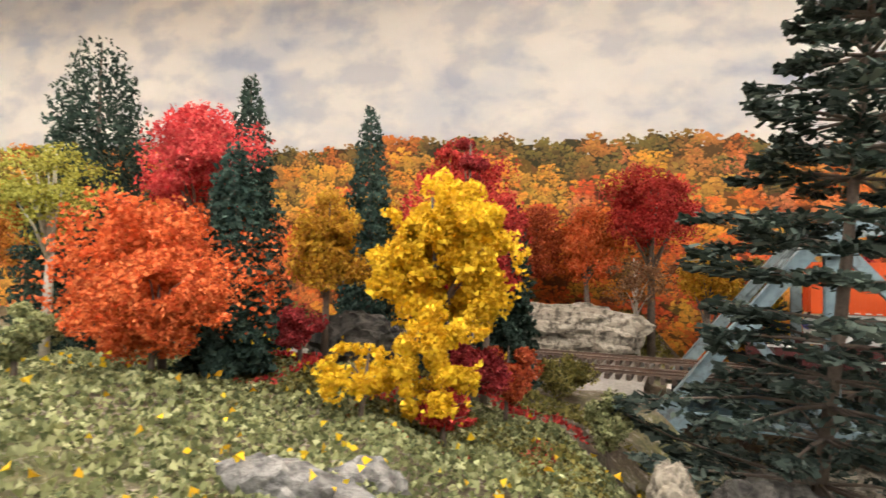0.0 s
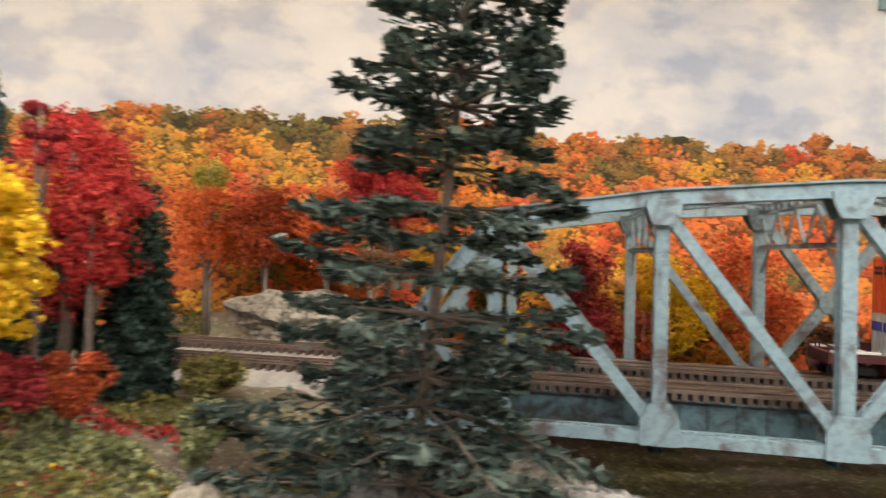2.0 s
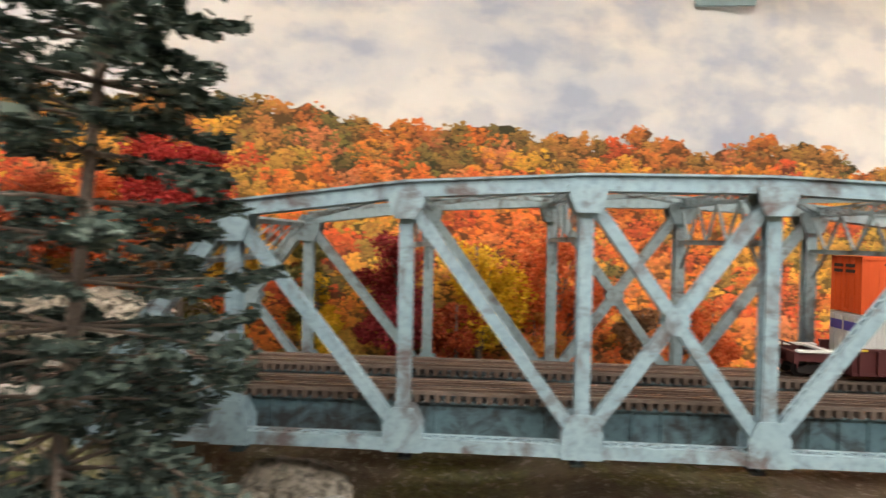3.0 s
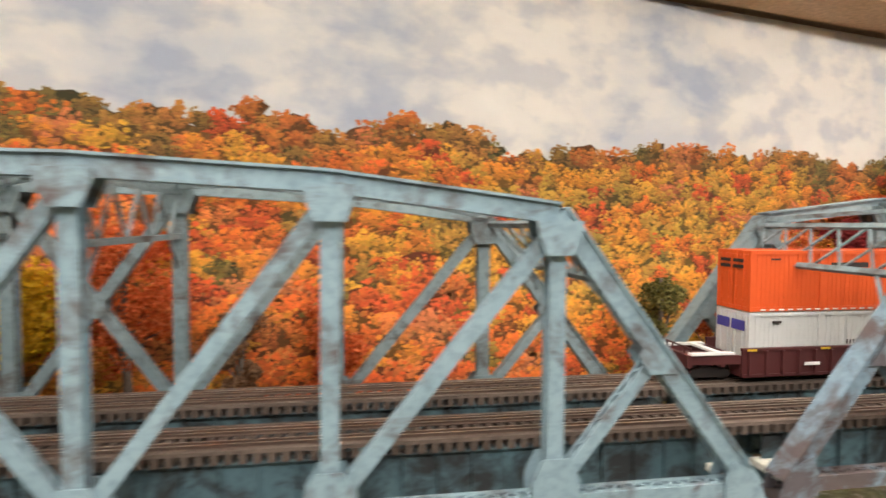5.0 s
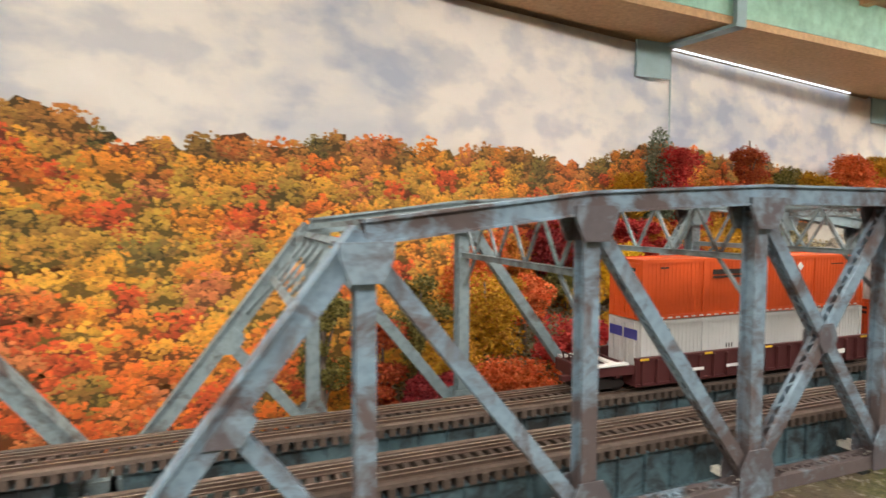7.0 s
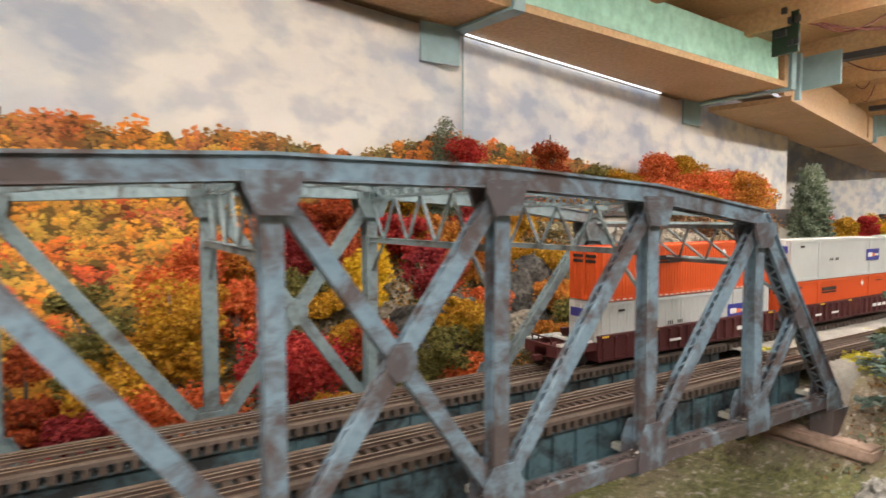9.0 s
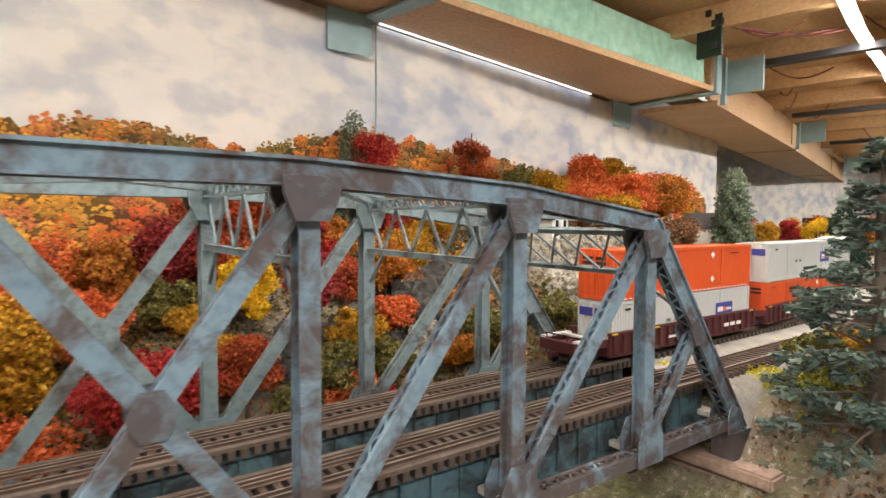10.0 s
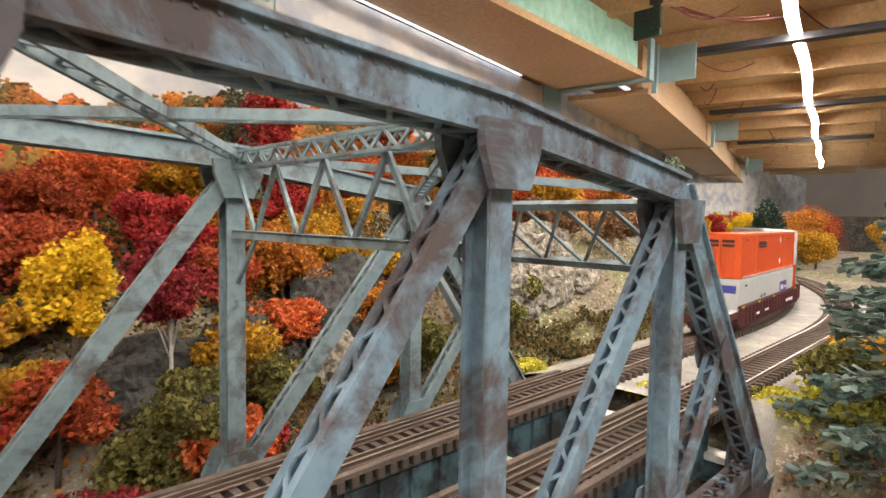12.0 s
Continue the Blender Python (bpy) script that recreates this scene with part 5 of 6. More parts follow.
# trees along the far side of the first span
BACK = ((0.148, 0.205, 0.130, -0.011, 0.084, "darkred", "dark crimson maple at the foot of the backdrop"),
        (0.221, 0.215, 0.131, -0.014, 0.094, "yellow", "bright yellow tree at the foot of the backdrop"),
        (0.082, 0.195, 0.083, -0.008, 0.046, "yellow", "bright yellow shrub at the foot of the backdrop"),
        (0.071, 0.206, 0.127, 0.033, 0.049, "olive", "olive green tree at the foot of the backdrop"),
        (0.294, 0.235, 0.144, -0.019, 0.100, "orange", "red-orange maple at the foot of the backdrop"),
        (0.198, 0.195, 0.069, 0.001, 0.056, "rust", "rust-coloured shrub at the foot of the backdrop"),
        (0.269, 0.206, 0.050, -0.019, 0.049, "amber", "amber shrub at the foot of the backdrop"),
        (0.368, 0.259, 0.072, -0.015, 0.049, "brown", "brown shrub at the foot of the backdrop"),
        (0.440, 0.283, 0.074, -0.024, 0.058, "orange", "orange shrub at the foot of the backdrop"),
        # woods on the slope behind the second span
        (0.771, 0.317, 0.097, 0.001, 0.049, "olive", "dark olive tree at the foot of the backdrop"),
        (0.818, 0.305, 0.047, -0.036, 0.059, "rust", "rust-brown shrub at the gorge edge"),
        (0.859, 0.310, 0.084, -0.024, 0.069, "olive", "olive and gold tree on the slope"),
        (0.915, 0.282, 0.084, -0.012, 0.081, "golden", "golden tree on the slope"),
        (0.875, 0.268, 0.034, -0.045, 0.069, "golden", "golden brown shrub on the slope"),
        (0.913, 0.234, 0.009, -0.045, 0.076, "orange", "orange shrub beside the track"),
        (0.858, 0.255, -0.002, -0.047, 0.060, "darkred", "dark red shrub on the slope"),
        (0.995, 0.247, 0.038, -0.046, 0.096, "red", "crimson maple low on the slope"),
        (0.962, 0.295, 0.079, 0.001, 0.059, "orange", "orange maple on the slope"),
        (1.034, 0.358, 0.121, 0.038, 0.081, "darkred", "dark crimson maple high on the slope"),
        (0.981, 0.364, 0.112, 0.025, 0.068, "amber", "amber tree high on the slope"),
        (1.021, 0.317, 0.074, -0.003, 0.055, "olive", "olive green tree on the slope"),
        (1.077, 0.298, 0.102, 0.012, 0.055, "yellow", "bright yellow tree on the slope"),
        (1.061, 0.270, 0.028, -0.031, 0.059, "golden", "golden brown shrub on the slope"),
        (1.143, 0.349, 0.134, 0.049, 0.068, "red", "red maple on the slope"),
        (1.076, 0.391, 0.147, 0.066, 0.077, "rust", "rust-brown tree before the backdrop"),
        (1.113, 0.248, 0.101, 0.035, 0.048, "darkred", "dark crimson sapling with a pale bare trunk"),
        (1.259, 0.343, 0.117, 0.041, 0.078, "golden", "golden tree above the rock face"),
        (1.184, 0.371, 0.124, 0.056, 0.078, "amber", "amber tree above the rock face"),
        (1.173, 0.319, 0.090, 0.036, 0.055, "rust", "rust-red shrub above the rock face"),
        (1.069, 0.343, 0.108, 0.030, 0.078, "rust", "rust-brown tree on the slope"),
        (1.037, 0.304, 0.057, -0.012, 0.059, "golden", "golden shrub on the slope"),
        (1.148, 0.214, -0.010, -0.038, 0.040, "red", "low red shrub beside the track"),
        (1.088, 0.222, -0.001, -0.042, 0.050, "olive", "low olive shrub beside the track"),
        (1.011, 0.213, -0.007, -0.047, 0.050, "golden", "low golden shrub beside the track"),
        (1.282, 0.271, 0.056, 0.012, 0.059, "amber", "amber shrub beside the rock face"),
        (1.304, 0.307, 0.088, 0.034, 0.069, "golden", "golden shrub on the slope"),
        (0.932, 0.337, 0.118, 0.010, 0.078, "orange", "orange tree at the foot of the backdrop"),
        (1.225, 0.329, 0.102, -0.000, 0.084, "amber", "amber tree beside the rock face"),
        (1.211, 0.297, 0.047, -0.002, 0.059, "orange", "orange sapling beside the rock face"),
        (1.323, 0.400, 0.125, 0.036, 0.097, "golden", "golden tree on the slope"),
        (1.270, 0.403, 0.139, 0.052, 0.077, "red", "red maple on the slope"),
        (1.113, 0.222, 0.030, -0.020, 0.060, "olive", "olive shrub before the rock face"),
        (1.059, 0.245, 0.038, -0.022, 0.060, "rust", "rust-brown shrub on the slope"),
        (1.158, 0.262, 0.049, 0.004, 0.056, "golden", "golden olive shrub before the rock face"),
        (1.123, 0.211, 0.000, -0.030, 0.066, "orange", "low salmon-orange shrub beside the track"),
        (1.067, 0.196, -0.014, -0.044, 0.051, "darkred", "low dark red shrub beside the track"),
        (1.033, 0.192, -0.011, -0.047, 0.051, "olive", "low olive shrub beside the track"),
        (1.180, 0.244, 0.023, -0.015, 0.050, "olive", "yellow-green shrub at the rock's foot"),
        (1.243, 0.236, 0.019, -0.021, 0.050, "amber", "orange shrub at the rock's foot"),
        (1.332, 0.206, 0.050, 0.013, 0.070, "olive", "olive bush on the bank"),
        (1.271, 0.223, 0.040, -0.000, 0.060, "olive", "olive bush on the bank"),
        (1.381, 0.224, 0.059, 0.027, 0.060, "olive", "olive bush on the bank"),
        (1.255, 0.416, 0.236, 0.119, 0.077, "red", "crimson tree at the top of the slope"),
        (1.302, 0.430, 0.180, 0.093, 0.077, "amber", "amber tree at the top of the slope"),
        (1.179, 0.419, 0.191, 0.105, 0.077, "golden", "golden tree at the top of the slope"),
        (1.115, 0.418, 0.163, 0.082, 0.077, "orange", "orange tree at the top of the slope"),
        (1.437, 0.455, 0.266, 0.13, 0.062, "rust", "rust-red tree rising before the sky"),
        (1.375, 0.448, 0.184, 0.107, 0.077, "orange", "orange tree at the top of the slope"),
        (1.483, 0.485, 0.200, 0.123, 0.077, "amber", "amber tree at the top of the slope"),
        (1.568, 0.504, 0.224, 0.128, 0.077, "olive", "olive brown tree at the top of the slope"),
        (1.647, 0.514, 0.206, 0.120, 0.086, "golden", "golden tree at the top of the slope"),
        (1.730, 0.502, 0.248, 0.126, 0.096, "orange", "orange tree at the top of the slope"),
        (1.822, 0.516, 0.256, 0.141, 0.077, "golden", "golden tree at the top of the slope"),
        (1.863, 0.445, 0.211, 0.115, 0.135, "orange", "broad orange tree beside the white building"),
        (1.773, 0.417, 0.201, 0.110, 0.106, "amber", "broad amber tree beside the white building"),
        (1.591, 0.389, 0.178, 0.091, 0.107, "orange", "orange tree behind the garden"),
        (1.549, 0.308, 0.137, 0.059, 0.078, "brown", "nearly bare brown tree with pale trunk"),
        (1.683, 0.381, 0.203, 0.104, 0.097, "orange", "orange tree beside the garden"),
        (1.763, 0.355, 0.201, 0.109, 0.087, "amber", "pale orange tree beside the garden"),
        (1.648, 0.279, 0.132, 0.068, 0.074, "brown", "nearly bare russet tree with pale twigs"),
        (1.582, 0.327, 0.168, 0.080, 0.078, "golden", "golden tree behind the garden"),
        (1.345, -0.018, 0.044, 0.018, 0.047, "olive", "yellow-green shrub beside the bridge end"),
        (1.322, -0.034, 0.035, 0.006, 0.045, "lime", "pale yellow-green shrub beside the bridge end"),
        (1.390, -0.020, 0.045, 0.019, 0.051, "golden", "yellow shrub beside the track"),
        (2.345, 0.217, 0.108, 0.012, 0.109, "golden", "yellow bush in the far valley"),
        (2.206, 0.312, 0.151, 0.012, 0.059, "yellow", "yellow tree in the far valley"),
        (2.250, 0.380, 0.154, 0.012, 0.049, "red", "red tree in the far valley"),
        (2.540, 0.286, 0.153, 0.012, 0.127, "amber", "amber tree in the far valley"),
        (2.767, 0.314, 0.165, 0.012, 0.146, "rust", "rust-brown tree in the far valley"),
        (2.811, 0.158, 0.127, 0.012, 0.129, "golden", "golden bush in the far valley"),
        (2.023, 0.329, 0.150, 0.012, 0.058, "golden", "golden columnar tree beside the cedar"),
        (2.117, 0.393, 0.148, 0.012, 0.078, "rust", "dark red tree beyond the round backdrop end"),
        (2.287, 0.394, 0.140, 0.012, 0.078, "golden", "golden tree in the far valley"),
        (2.443, 0.358, 0.142, 0.012, 0.097, "olive", "olive tree in the far valley"),
        (2.653, 0.450, 0.153, 0.012, 0.116, "rust", "dark rust tree in the far valley"))
for i, (bx, by, zt, zl, w, tn, lb) in enumerate(BACK):
    low = "shrub" in lb or "bush" in lb
    if bx < 0.98:
        zl = min(zl, hill(bx, by) + 0.012)
    leafy_tree(bx, by, zt, zl, w, tn, lb, 100 + i, int(1500 + 26000 * w), 0.0036 if bx < 1.5 else 0.0046, "birch" if "pale" in lb else "bark", gaps=0.45 if "bare" in lb else 0.24, lobes=14 if low else 22, name="shrub" if low else "deciduous_tree", category="shrub" if low else "tree")
cone_tree(1.238, 0.427, 0.242, 0.054, "sage", "grey-green cedar before the sky backdrop", 26, 2600, 0.0036, blunt=0.9)
cone_tree(1.873, 0.312, 0.205, 0.070, "sage", "pale grey-green columnar cedar", 27, 4600, 0.0044, blunt=1.0)
cone_tree(2.258, 0.285, 0.155, 0.098, "fir", "dark fir in the far valley", 28, 2600, 0.005, blunt=0.4)
needle_tree(1.307, -0.058, 0.173, 0.148, "bluespruce", "grey-green spruce beside the bridge end", 41, 15, per=6, needle=0.0058, bulge=0.9, full=0.85)


# ------------------------------------------------------------------ ground cover and rocks
def cover(name, x0, x1, y0, y1, n, tone, leaf, label, seed, lift=0.004, dens=0.0):
    """Loose foam leaves lying on the scenery, in drifts."""
    rs = np.random.RandomState(seed)
    pts = []
    while len(pts) < n:
        x, y = rs.uniform(x0, x1), rs.uniform(y0, y1)
        if noise.noise((x * 26 + seed, y * 26, 2.2)) < dens:
            continue
        if -0.06 < y - 0.06 < 0.075 and -0.25 < x < 1.6:
            continue
        heap = max(0.0, noise.noise((x * 38, y * 38, 7.7 + seed))) * lift * 3 + rs.uniform(0, lift)
        pts.append((x, y, hill(x, y) + heap))
    ob = quads_ob(name, flakes(rs, np.array(pts), leaf), M["leaf_" + tone])
    return tagged(ob, label, "ground cover", kind="stuff")


cover("ground_foliage", -0.46, 0.03, -0.36, -0.12, 60000, "bush", 0.0020, "dusty grey-green leaf clumps covering the knoll", 1, 0.003, -0.75)
cover("ground_foliage", -0.20, 0.04, -0.20, -0.06, 9000, "olive", 0.0018, "olive turf on the bank", 2, 0.003, -0.1)
cover("fallen_leaves", -0.24, 0.0, -0.32, -0.13, 240, "yellow", 0.0023, "scattered bright yellow fallen leaves", 3, 0.009, -0.5)
cover("fallen_leaves", -0.20, -0.03, -0.20, -0.09, 2200, "red", 0.0018, "red fallen leaves under the trees", 4, 0.003, 0.0)
cover("ground_foliage", -0.5, 0.0, 0.13, 0.24, 5000, "olive", 0.0024, "olive turf behind the tracks", 5, 0.003, 0.05)
cover("ground_foliage", 0.02, 0.95, -0.12, 0.42, 16000, "olive", 0.0024, "olive turf on the gorge floor", 6, 0.003, 0.0)
cover("ground_foliage", 0.85, 1.39, 0.14, 0.50, 34000, "undergrowth", 0.0024, "dark olive and brown undergrowth on the slope", 7, 0.006, -0.6)
cover("fallen_leaves", 0.85, 1.39, 0.14, 0.48, 7000, "amber", 0.0022, "amber fallen leaves on the slope", 8, 0.004, -0.05)
cover("grass_tufts", 1.30, 2.0, -0.12, 0.0, 2600, "lime", 0.0024, "yellow-green grass tufts beside the track", 9, 0.005, 0.18)
cover("ground_foliage", 1.05, 1.9, -0.30, -0.01, 5000, "sage", 0.0022, "pale grey-green turf below the bridge end", 10, 0.003, 0.0)
cover("ground_litter", 0.80, 1.32, -0.26, -0.005, 9000, "brown", 0.0022, "brown leaf litter below the bridge", 12, 0.003, -0.1)
cover("undergrowth", 1.34, 1.62, 0.128, 0.20, 6000, "undergrowth", 0.0024, "dark olive undergrowth beside the track", 13, 0.007, -0.35)
cover("dry_grass", 1.36, 2.1, 0.17, 0.45, 12000, "straw", 0.0024, "dry straw-coloured grass on the slope", 11, 0.003, -0.4)
for i, (sx, sy, w) in enumerate(((1.335, 0.012, 0.040), (1.375, 0.0, 0.034), (1.305, 0.064, 0.030), (1.34, 0.064, 0.020), (1.47, 0.060, 0.022), (1.52, 0.064, 0.016), (1.30, 0.145, 0.024))):
    rs = np.random.RandomState(500 + i)
    d = rs.normal(size=(420, 3))
    d /= np.linalg.norm(d, axis=1)[:, None]
    p = d * rs.uniform(0.6, 1.0, (420, 1)) * w / 2
    p[:, 2] = np.abs(p[:, 2]) * 0.55
    ob = quads_ob("grass_clump", flakes(rs, p, 0.0022), M["leaf_grass"])
    ob.location = (sx, sy, max(hill(sx, sy), 0.0055))
    tagged(ob, "bright yellow-green grass clump beside the track", "grass clump", "grass clumps by the track")


def rock_mat(name, dark, light):
    m, nt, b = material(name, 0.9)
    v = coords(nt)
    n1, n2 = noise_tex(nt, v, 28, 6, 0.65, 0.4), noise_tex(nt, v, 170, 5)
    col = ramp(nt, n1, [(0.30, dark), (0.52, tuple((a + c) / 2 for a, c in zip(dark, light))), (0.70, light)])
    col = mix(nt, ramp(nt, n2, [(0.38, (0.9,) * 3), (0.55, (0,) * 3)]), col, tuple(0.35 * a for a in dark))
    nt.links.new(col, b.inputs["Base Color"])
    bump(nt, b, n2, 0.9, 0.004)
    return m


M["rock"] = rock_mat("pale_grey_rock", (0.20, 0.19, 0.175), (0.52, 0.50, 0.46))
M["rock_dark"] = rock_mat("dark_rock", (0.022, 0.021, 0.02), (0.14, 0.128, 0.11))
M["rock_grey"] = rock_mat("grey_rock", (0.13, 0.125, 0.12), (0.38, 0.37, 0.35))
M["rock_tan"] = rock_mat("tan_rock", (0.20, 0.17, 0.13), (0.50, 0.45, 0.37))


def rock(x, y, z, sx, sy, sz, mat, label, seed):
    bm = bmesh.new()
    bmesh.ops.create_icosphere(bm, subdivisions=4, radius=1.0)
    for v in bm.verts:
        p = v.co.copy()
        d = 1 + 0.30 * noise.noise(p * 1.3 + Vector((seed, 0, 0))) + 0.20 * noise.noise(p * 3.1 + Vector((0, seed, 0))) + 0.09 * noise.noise(p * 8.0) + 0.05 * noise.noise(p * 17.0)
        d += 0.22 * (0.5 - abs(noise.noise(p * 2.4 + Vector((seed, seed, 2))))) + 0.10 * (0.5 - abs(noise.noise(p * 6.5 + Vector((2, seed, 5))))) + 0.10 * noise.cell(p * 2.6 + Vector((seed, 1, 4)))
        st = 0.11 * round(4.5 * (p.z + 0.35 * noise.noise(p * 1.6 + Vector((seed, 3, 1)))))
        v.co = Vector((p.x * d * sx, p.y * d * sy, (p.z * d * 0.7 + st) * sz))
    ob = mesh_ob("rock_outcrop", bm, mat)
    ob.location = (x, y, z)
    return tagged(ob, label, "rock", "rock outcrops")


ROCKS = ((-0.084, -0.262, 0.020, 0.024, 0.012, 0.011, "rock_grey", "pale grey boulder half covered by foliage"),
         (-0.066, -0.246, 0.018, 0.012, 0.009, 0.010, "rock_grey", "pale grey boulder half covered by foliage"),
         (0.011, -0.158, 0.000, 0.008, 0.010, 0.013, "rock_tan", "pale rock at the gorge edge"),
         (0.037, -0.140, -0.010, 0.013, 0.013, 0.014, "rock_dark", "grey rock at the gorge edge"),
         (0.055, -0.090, -0.022, 0.017, 0.016, 0.016, "rock", "grey rock at the gorge edge"),
         (0.151, -0.010, -0.050, 0.024, 0.020, 0.014, "rock", "grey boulder on the gorge floor"),
         (0.111, 0.030, -0.048, 0.030, 0.020, 0.014, "rock_tan", "tan boulder on the gorge floor"),
         (-0.142, -0.130, 0.046, 0.026, 0.012, 0.012, "rock_dark", "dark layered rock under the trees"),
         (-0.091, 0.138, 0.030, 0.059, 0.018, 0.020, "rock_tan", "pale gravelly bank behind the tracks"),
         (1.120, 0.283, -0.010, 0.045, 0.020, 0.028, "rock_dark", "dark layered rock face on the slope"),
         (1.181, 0.295, 0.000, 0.037, 0.020, 0.028, "rock_dark", "dark layered rock face on the slope"),
         (1.067, 0.289, -0.021, 0.036, 0.020, 0.024, "rock_dark", "dark layered rock face on the slope"),
         (1.260, 0.306, 0.021, 0.039, 0.024, 0.039, "rock_dark", "dark layered rock face on the slope"),
         (1.228, 0.267, -0.004, 0.020, 0.016, 0.020, "rock_tan", "tan boulder beside the track"),
         (1.387, 0.281, 0.048, 0.039, 0.020, 0.034, "rock_tan", "tan broken rock face on the slope"),
         (1.453, 0.281, 0.057, 0.049, 0.022, 0.032, "rock_tan", "tan broken rock face on the slope"),
         (1.526, 0.299, 0.072, 0.044, 0.022, 0.024, "rock_tan", "tan broken rock face on the slope"),
         (1.378, 0.221, 0.037, 0.026, 0.014, 0.018, "rock_tan", "tan boulder on the grassy slope"),
         (1.440, 0.228, 0.041, 0.032, 0.014, 0.020, "rock_tan", "tan boulder on the grassy slope"),
         (1.505, 0.242, 0.045, 0.028, 0.014, 0.018, "rock_tan", "tan boulder on the grassy slope"),
         (1.116, -0.050, -0.055, 0.031, 0.023, 0.015, "rock", "grey boulder on the gorge floor"),
         (1.224, -0.060, -0.041, 0.023, 0.021, 0.014, "rock", "grey boulder below the abutment"))
for i, (rx, ry, rz, sx, sy, sz, mt, lb) in enumerate(ROCKS):
    rock(rx, ry, max(rz, hill(rx, ry) - 0.2 * sz) if rx > 1.38 else rz, sx, sy, sz, M[mt], lb, 3.7 * i + 1)


# ------------------------------------------------------------------ buildings beyond the bridge
M["siding"] = plain("white_clapboard", (0.70, 0.70, 0.66), 0.7)
M["roof"] = plain("dark_shingles", (0.06, 0.055, 0.055), 0.9)
M["window_dark"] = plain("dark_window_pane", (0.03, 0.035, 0.04), 0.2)
M["hedge"] = M["leaf_fir"]


def house(x, y, w, d, h, turn, label, sign=False):
    z = hill(x, y)
    ob = thing("house", label, "house", at=(x, y, z - 0.002))
    ob.rotation_euler = (0, 0, radians(turn))
    bm = bmesh.new()
    prism(bm, [(-w / 2, 0), (w / 2, 0), (w / 2, h), (0, h * 1.45), (-w / 2, h)], -d / 2, d / 2)
    part("wall", bm, M["siding"], ob)
    for s in (-1, 1):
        bm = bmesh.new()
        bar(bm, (s * (w / 2 + 0.004), 0, h - 0.002), (0, 0, h * 1.45 + 0.002), d + 0.008, 0.0025, (0, 0, 1))
        part("roof_slope", bm, M["roof"], ob)
    for wx in (-0.26, 0.26):
        for lev in ((0.3, 0.6) if h < 0.05 else (0.18, 0.36, 0.58, 0.78)):
            bm = bmesh.new()
            box(bm, wx * w - 0.004, wx * w + 0.004, -d / 2 - 0.0009, -d / 2 - 0.0002, lev * h, lev * h + 0.010)
            part("window", bm, M["window_dark"], ob)
    if sign:
        for k, (sx, sz, sw, sh) in enumerate(((-0.006, 0.98, 0.022, 0.004), (-0.002, 0.80, 0.026, 0.0018))):
            bm = bmesh.new()
            box(bm, sx - sw / 2, sx + sw / 2, -d / 2 - 0.0012, -d / 2 - 0.0002, h * sz, h * sz + sh)
            part("sign_lettering", bm, M["decal_blue"], ob, "dark bar of painted lettering")
    return ob


house(1.479, 0.357, 0.049, 0.044, 0.033, 20, "small white clapboard house with dark roof")
house(1.907, 0.373, 0.078, 0.068, 0.051, 30, "white gabled building with painted lettering", True)
rsx = np.random.RandomState(77)
hp = np.stack([rsx.uniform(-0.06, 0.06, 900), rsx.uniform(-0.008, 0.008, 900), rsx.uniform(0, 0.012, 900)], 1)
hd = quads_ob("hedge", flakes(rsx, hp, 0.004), M["leaf_fir"])
hd.location = (1.604, 0.346, hill(1.604, 0.346))
tagged(hd, "low clipped dark green hedge", "hedge")
fp = np.stack([rsx.uniform(-0.012, 0.012, 260), rsx.uniform(-0.006, 0.006, 260), rsx.uniform(0, 0.009, 260)], 1)
fl = quads_ob("flower_bed", flakes(rsx, fp, 0.003), M["leaf_yellow"])
fl.location = (1.502, 0.328, hill(1.502, 0.328))
tagged(fl, "bright orange-yellow flower clump in front of a hedge", "flowers")

# a flag on a pole by the white building
flag = thing("flag", "small red and white flag on a thin pole", "flag", at=(1.861, 0.328, hill(1.861, 0.328)))
bm = bmesh.new()
tube(bm, [(0, 0, 0), (0, 0, 0.085)], [0.0011, 0.0008], 6)
part("pole", bm, M["decal_white"], flag)
for k in range(5):
    bm = bmesh.new()
    bar(bm, (0.001, 0, 0.080 - 0.0042 * k), (0.018, -0.004, 0.074 - 0.0042 * k), 0.0005, 0.0042, (0, 0, 1))
    part("stripe", bm, M["decal_red"] if k % 2 == 0 else M["decal_white"], flag)

# low brick-red wagon and tunnel mouths far down the line
M["tunnel"] = plain("tunnel_mouth_dark", (0.10, 0.05, 0.04), 0.9)
port = thing("tunnel_portal", "grey wall with dark arched tunnel mouths", "tunnel portal", at=(3.45, 0.30, -0.02))
port.rotation_euler = (0, 0, radians(-72))
bm = bmesh.new()
box(bm, -0.5, 0.5, 0.0, 0.03, 0, 0.15)
part("wall", bm, M["rock_dark"], port)
# the mouths are flat dark plates on the wall, their inner shade put into the colour
for k in range(4):
    bm = bmesh.new()
    cx = -0.33 + 0.21 * k
    prism(bm, [(cx + 0.06 * math.cos(a * math.pi / 10), 0.07 + 0.05 * math.sin(a * math.pi / 10)) for a in range(11)] + [(cx - 0.06, 0.02), (cx + 0.06, 0.02)], -0.004, -0.001)
    part("arch", bm, M["tunnel"], port, "flat dark plate for the shade in a tunnel mouth")


# ------------------------------------------------------------------ the upper deck over the layout
def front_y(x):
    return 0.265 + 0.077 * x


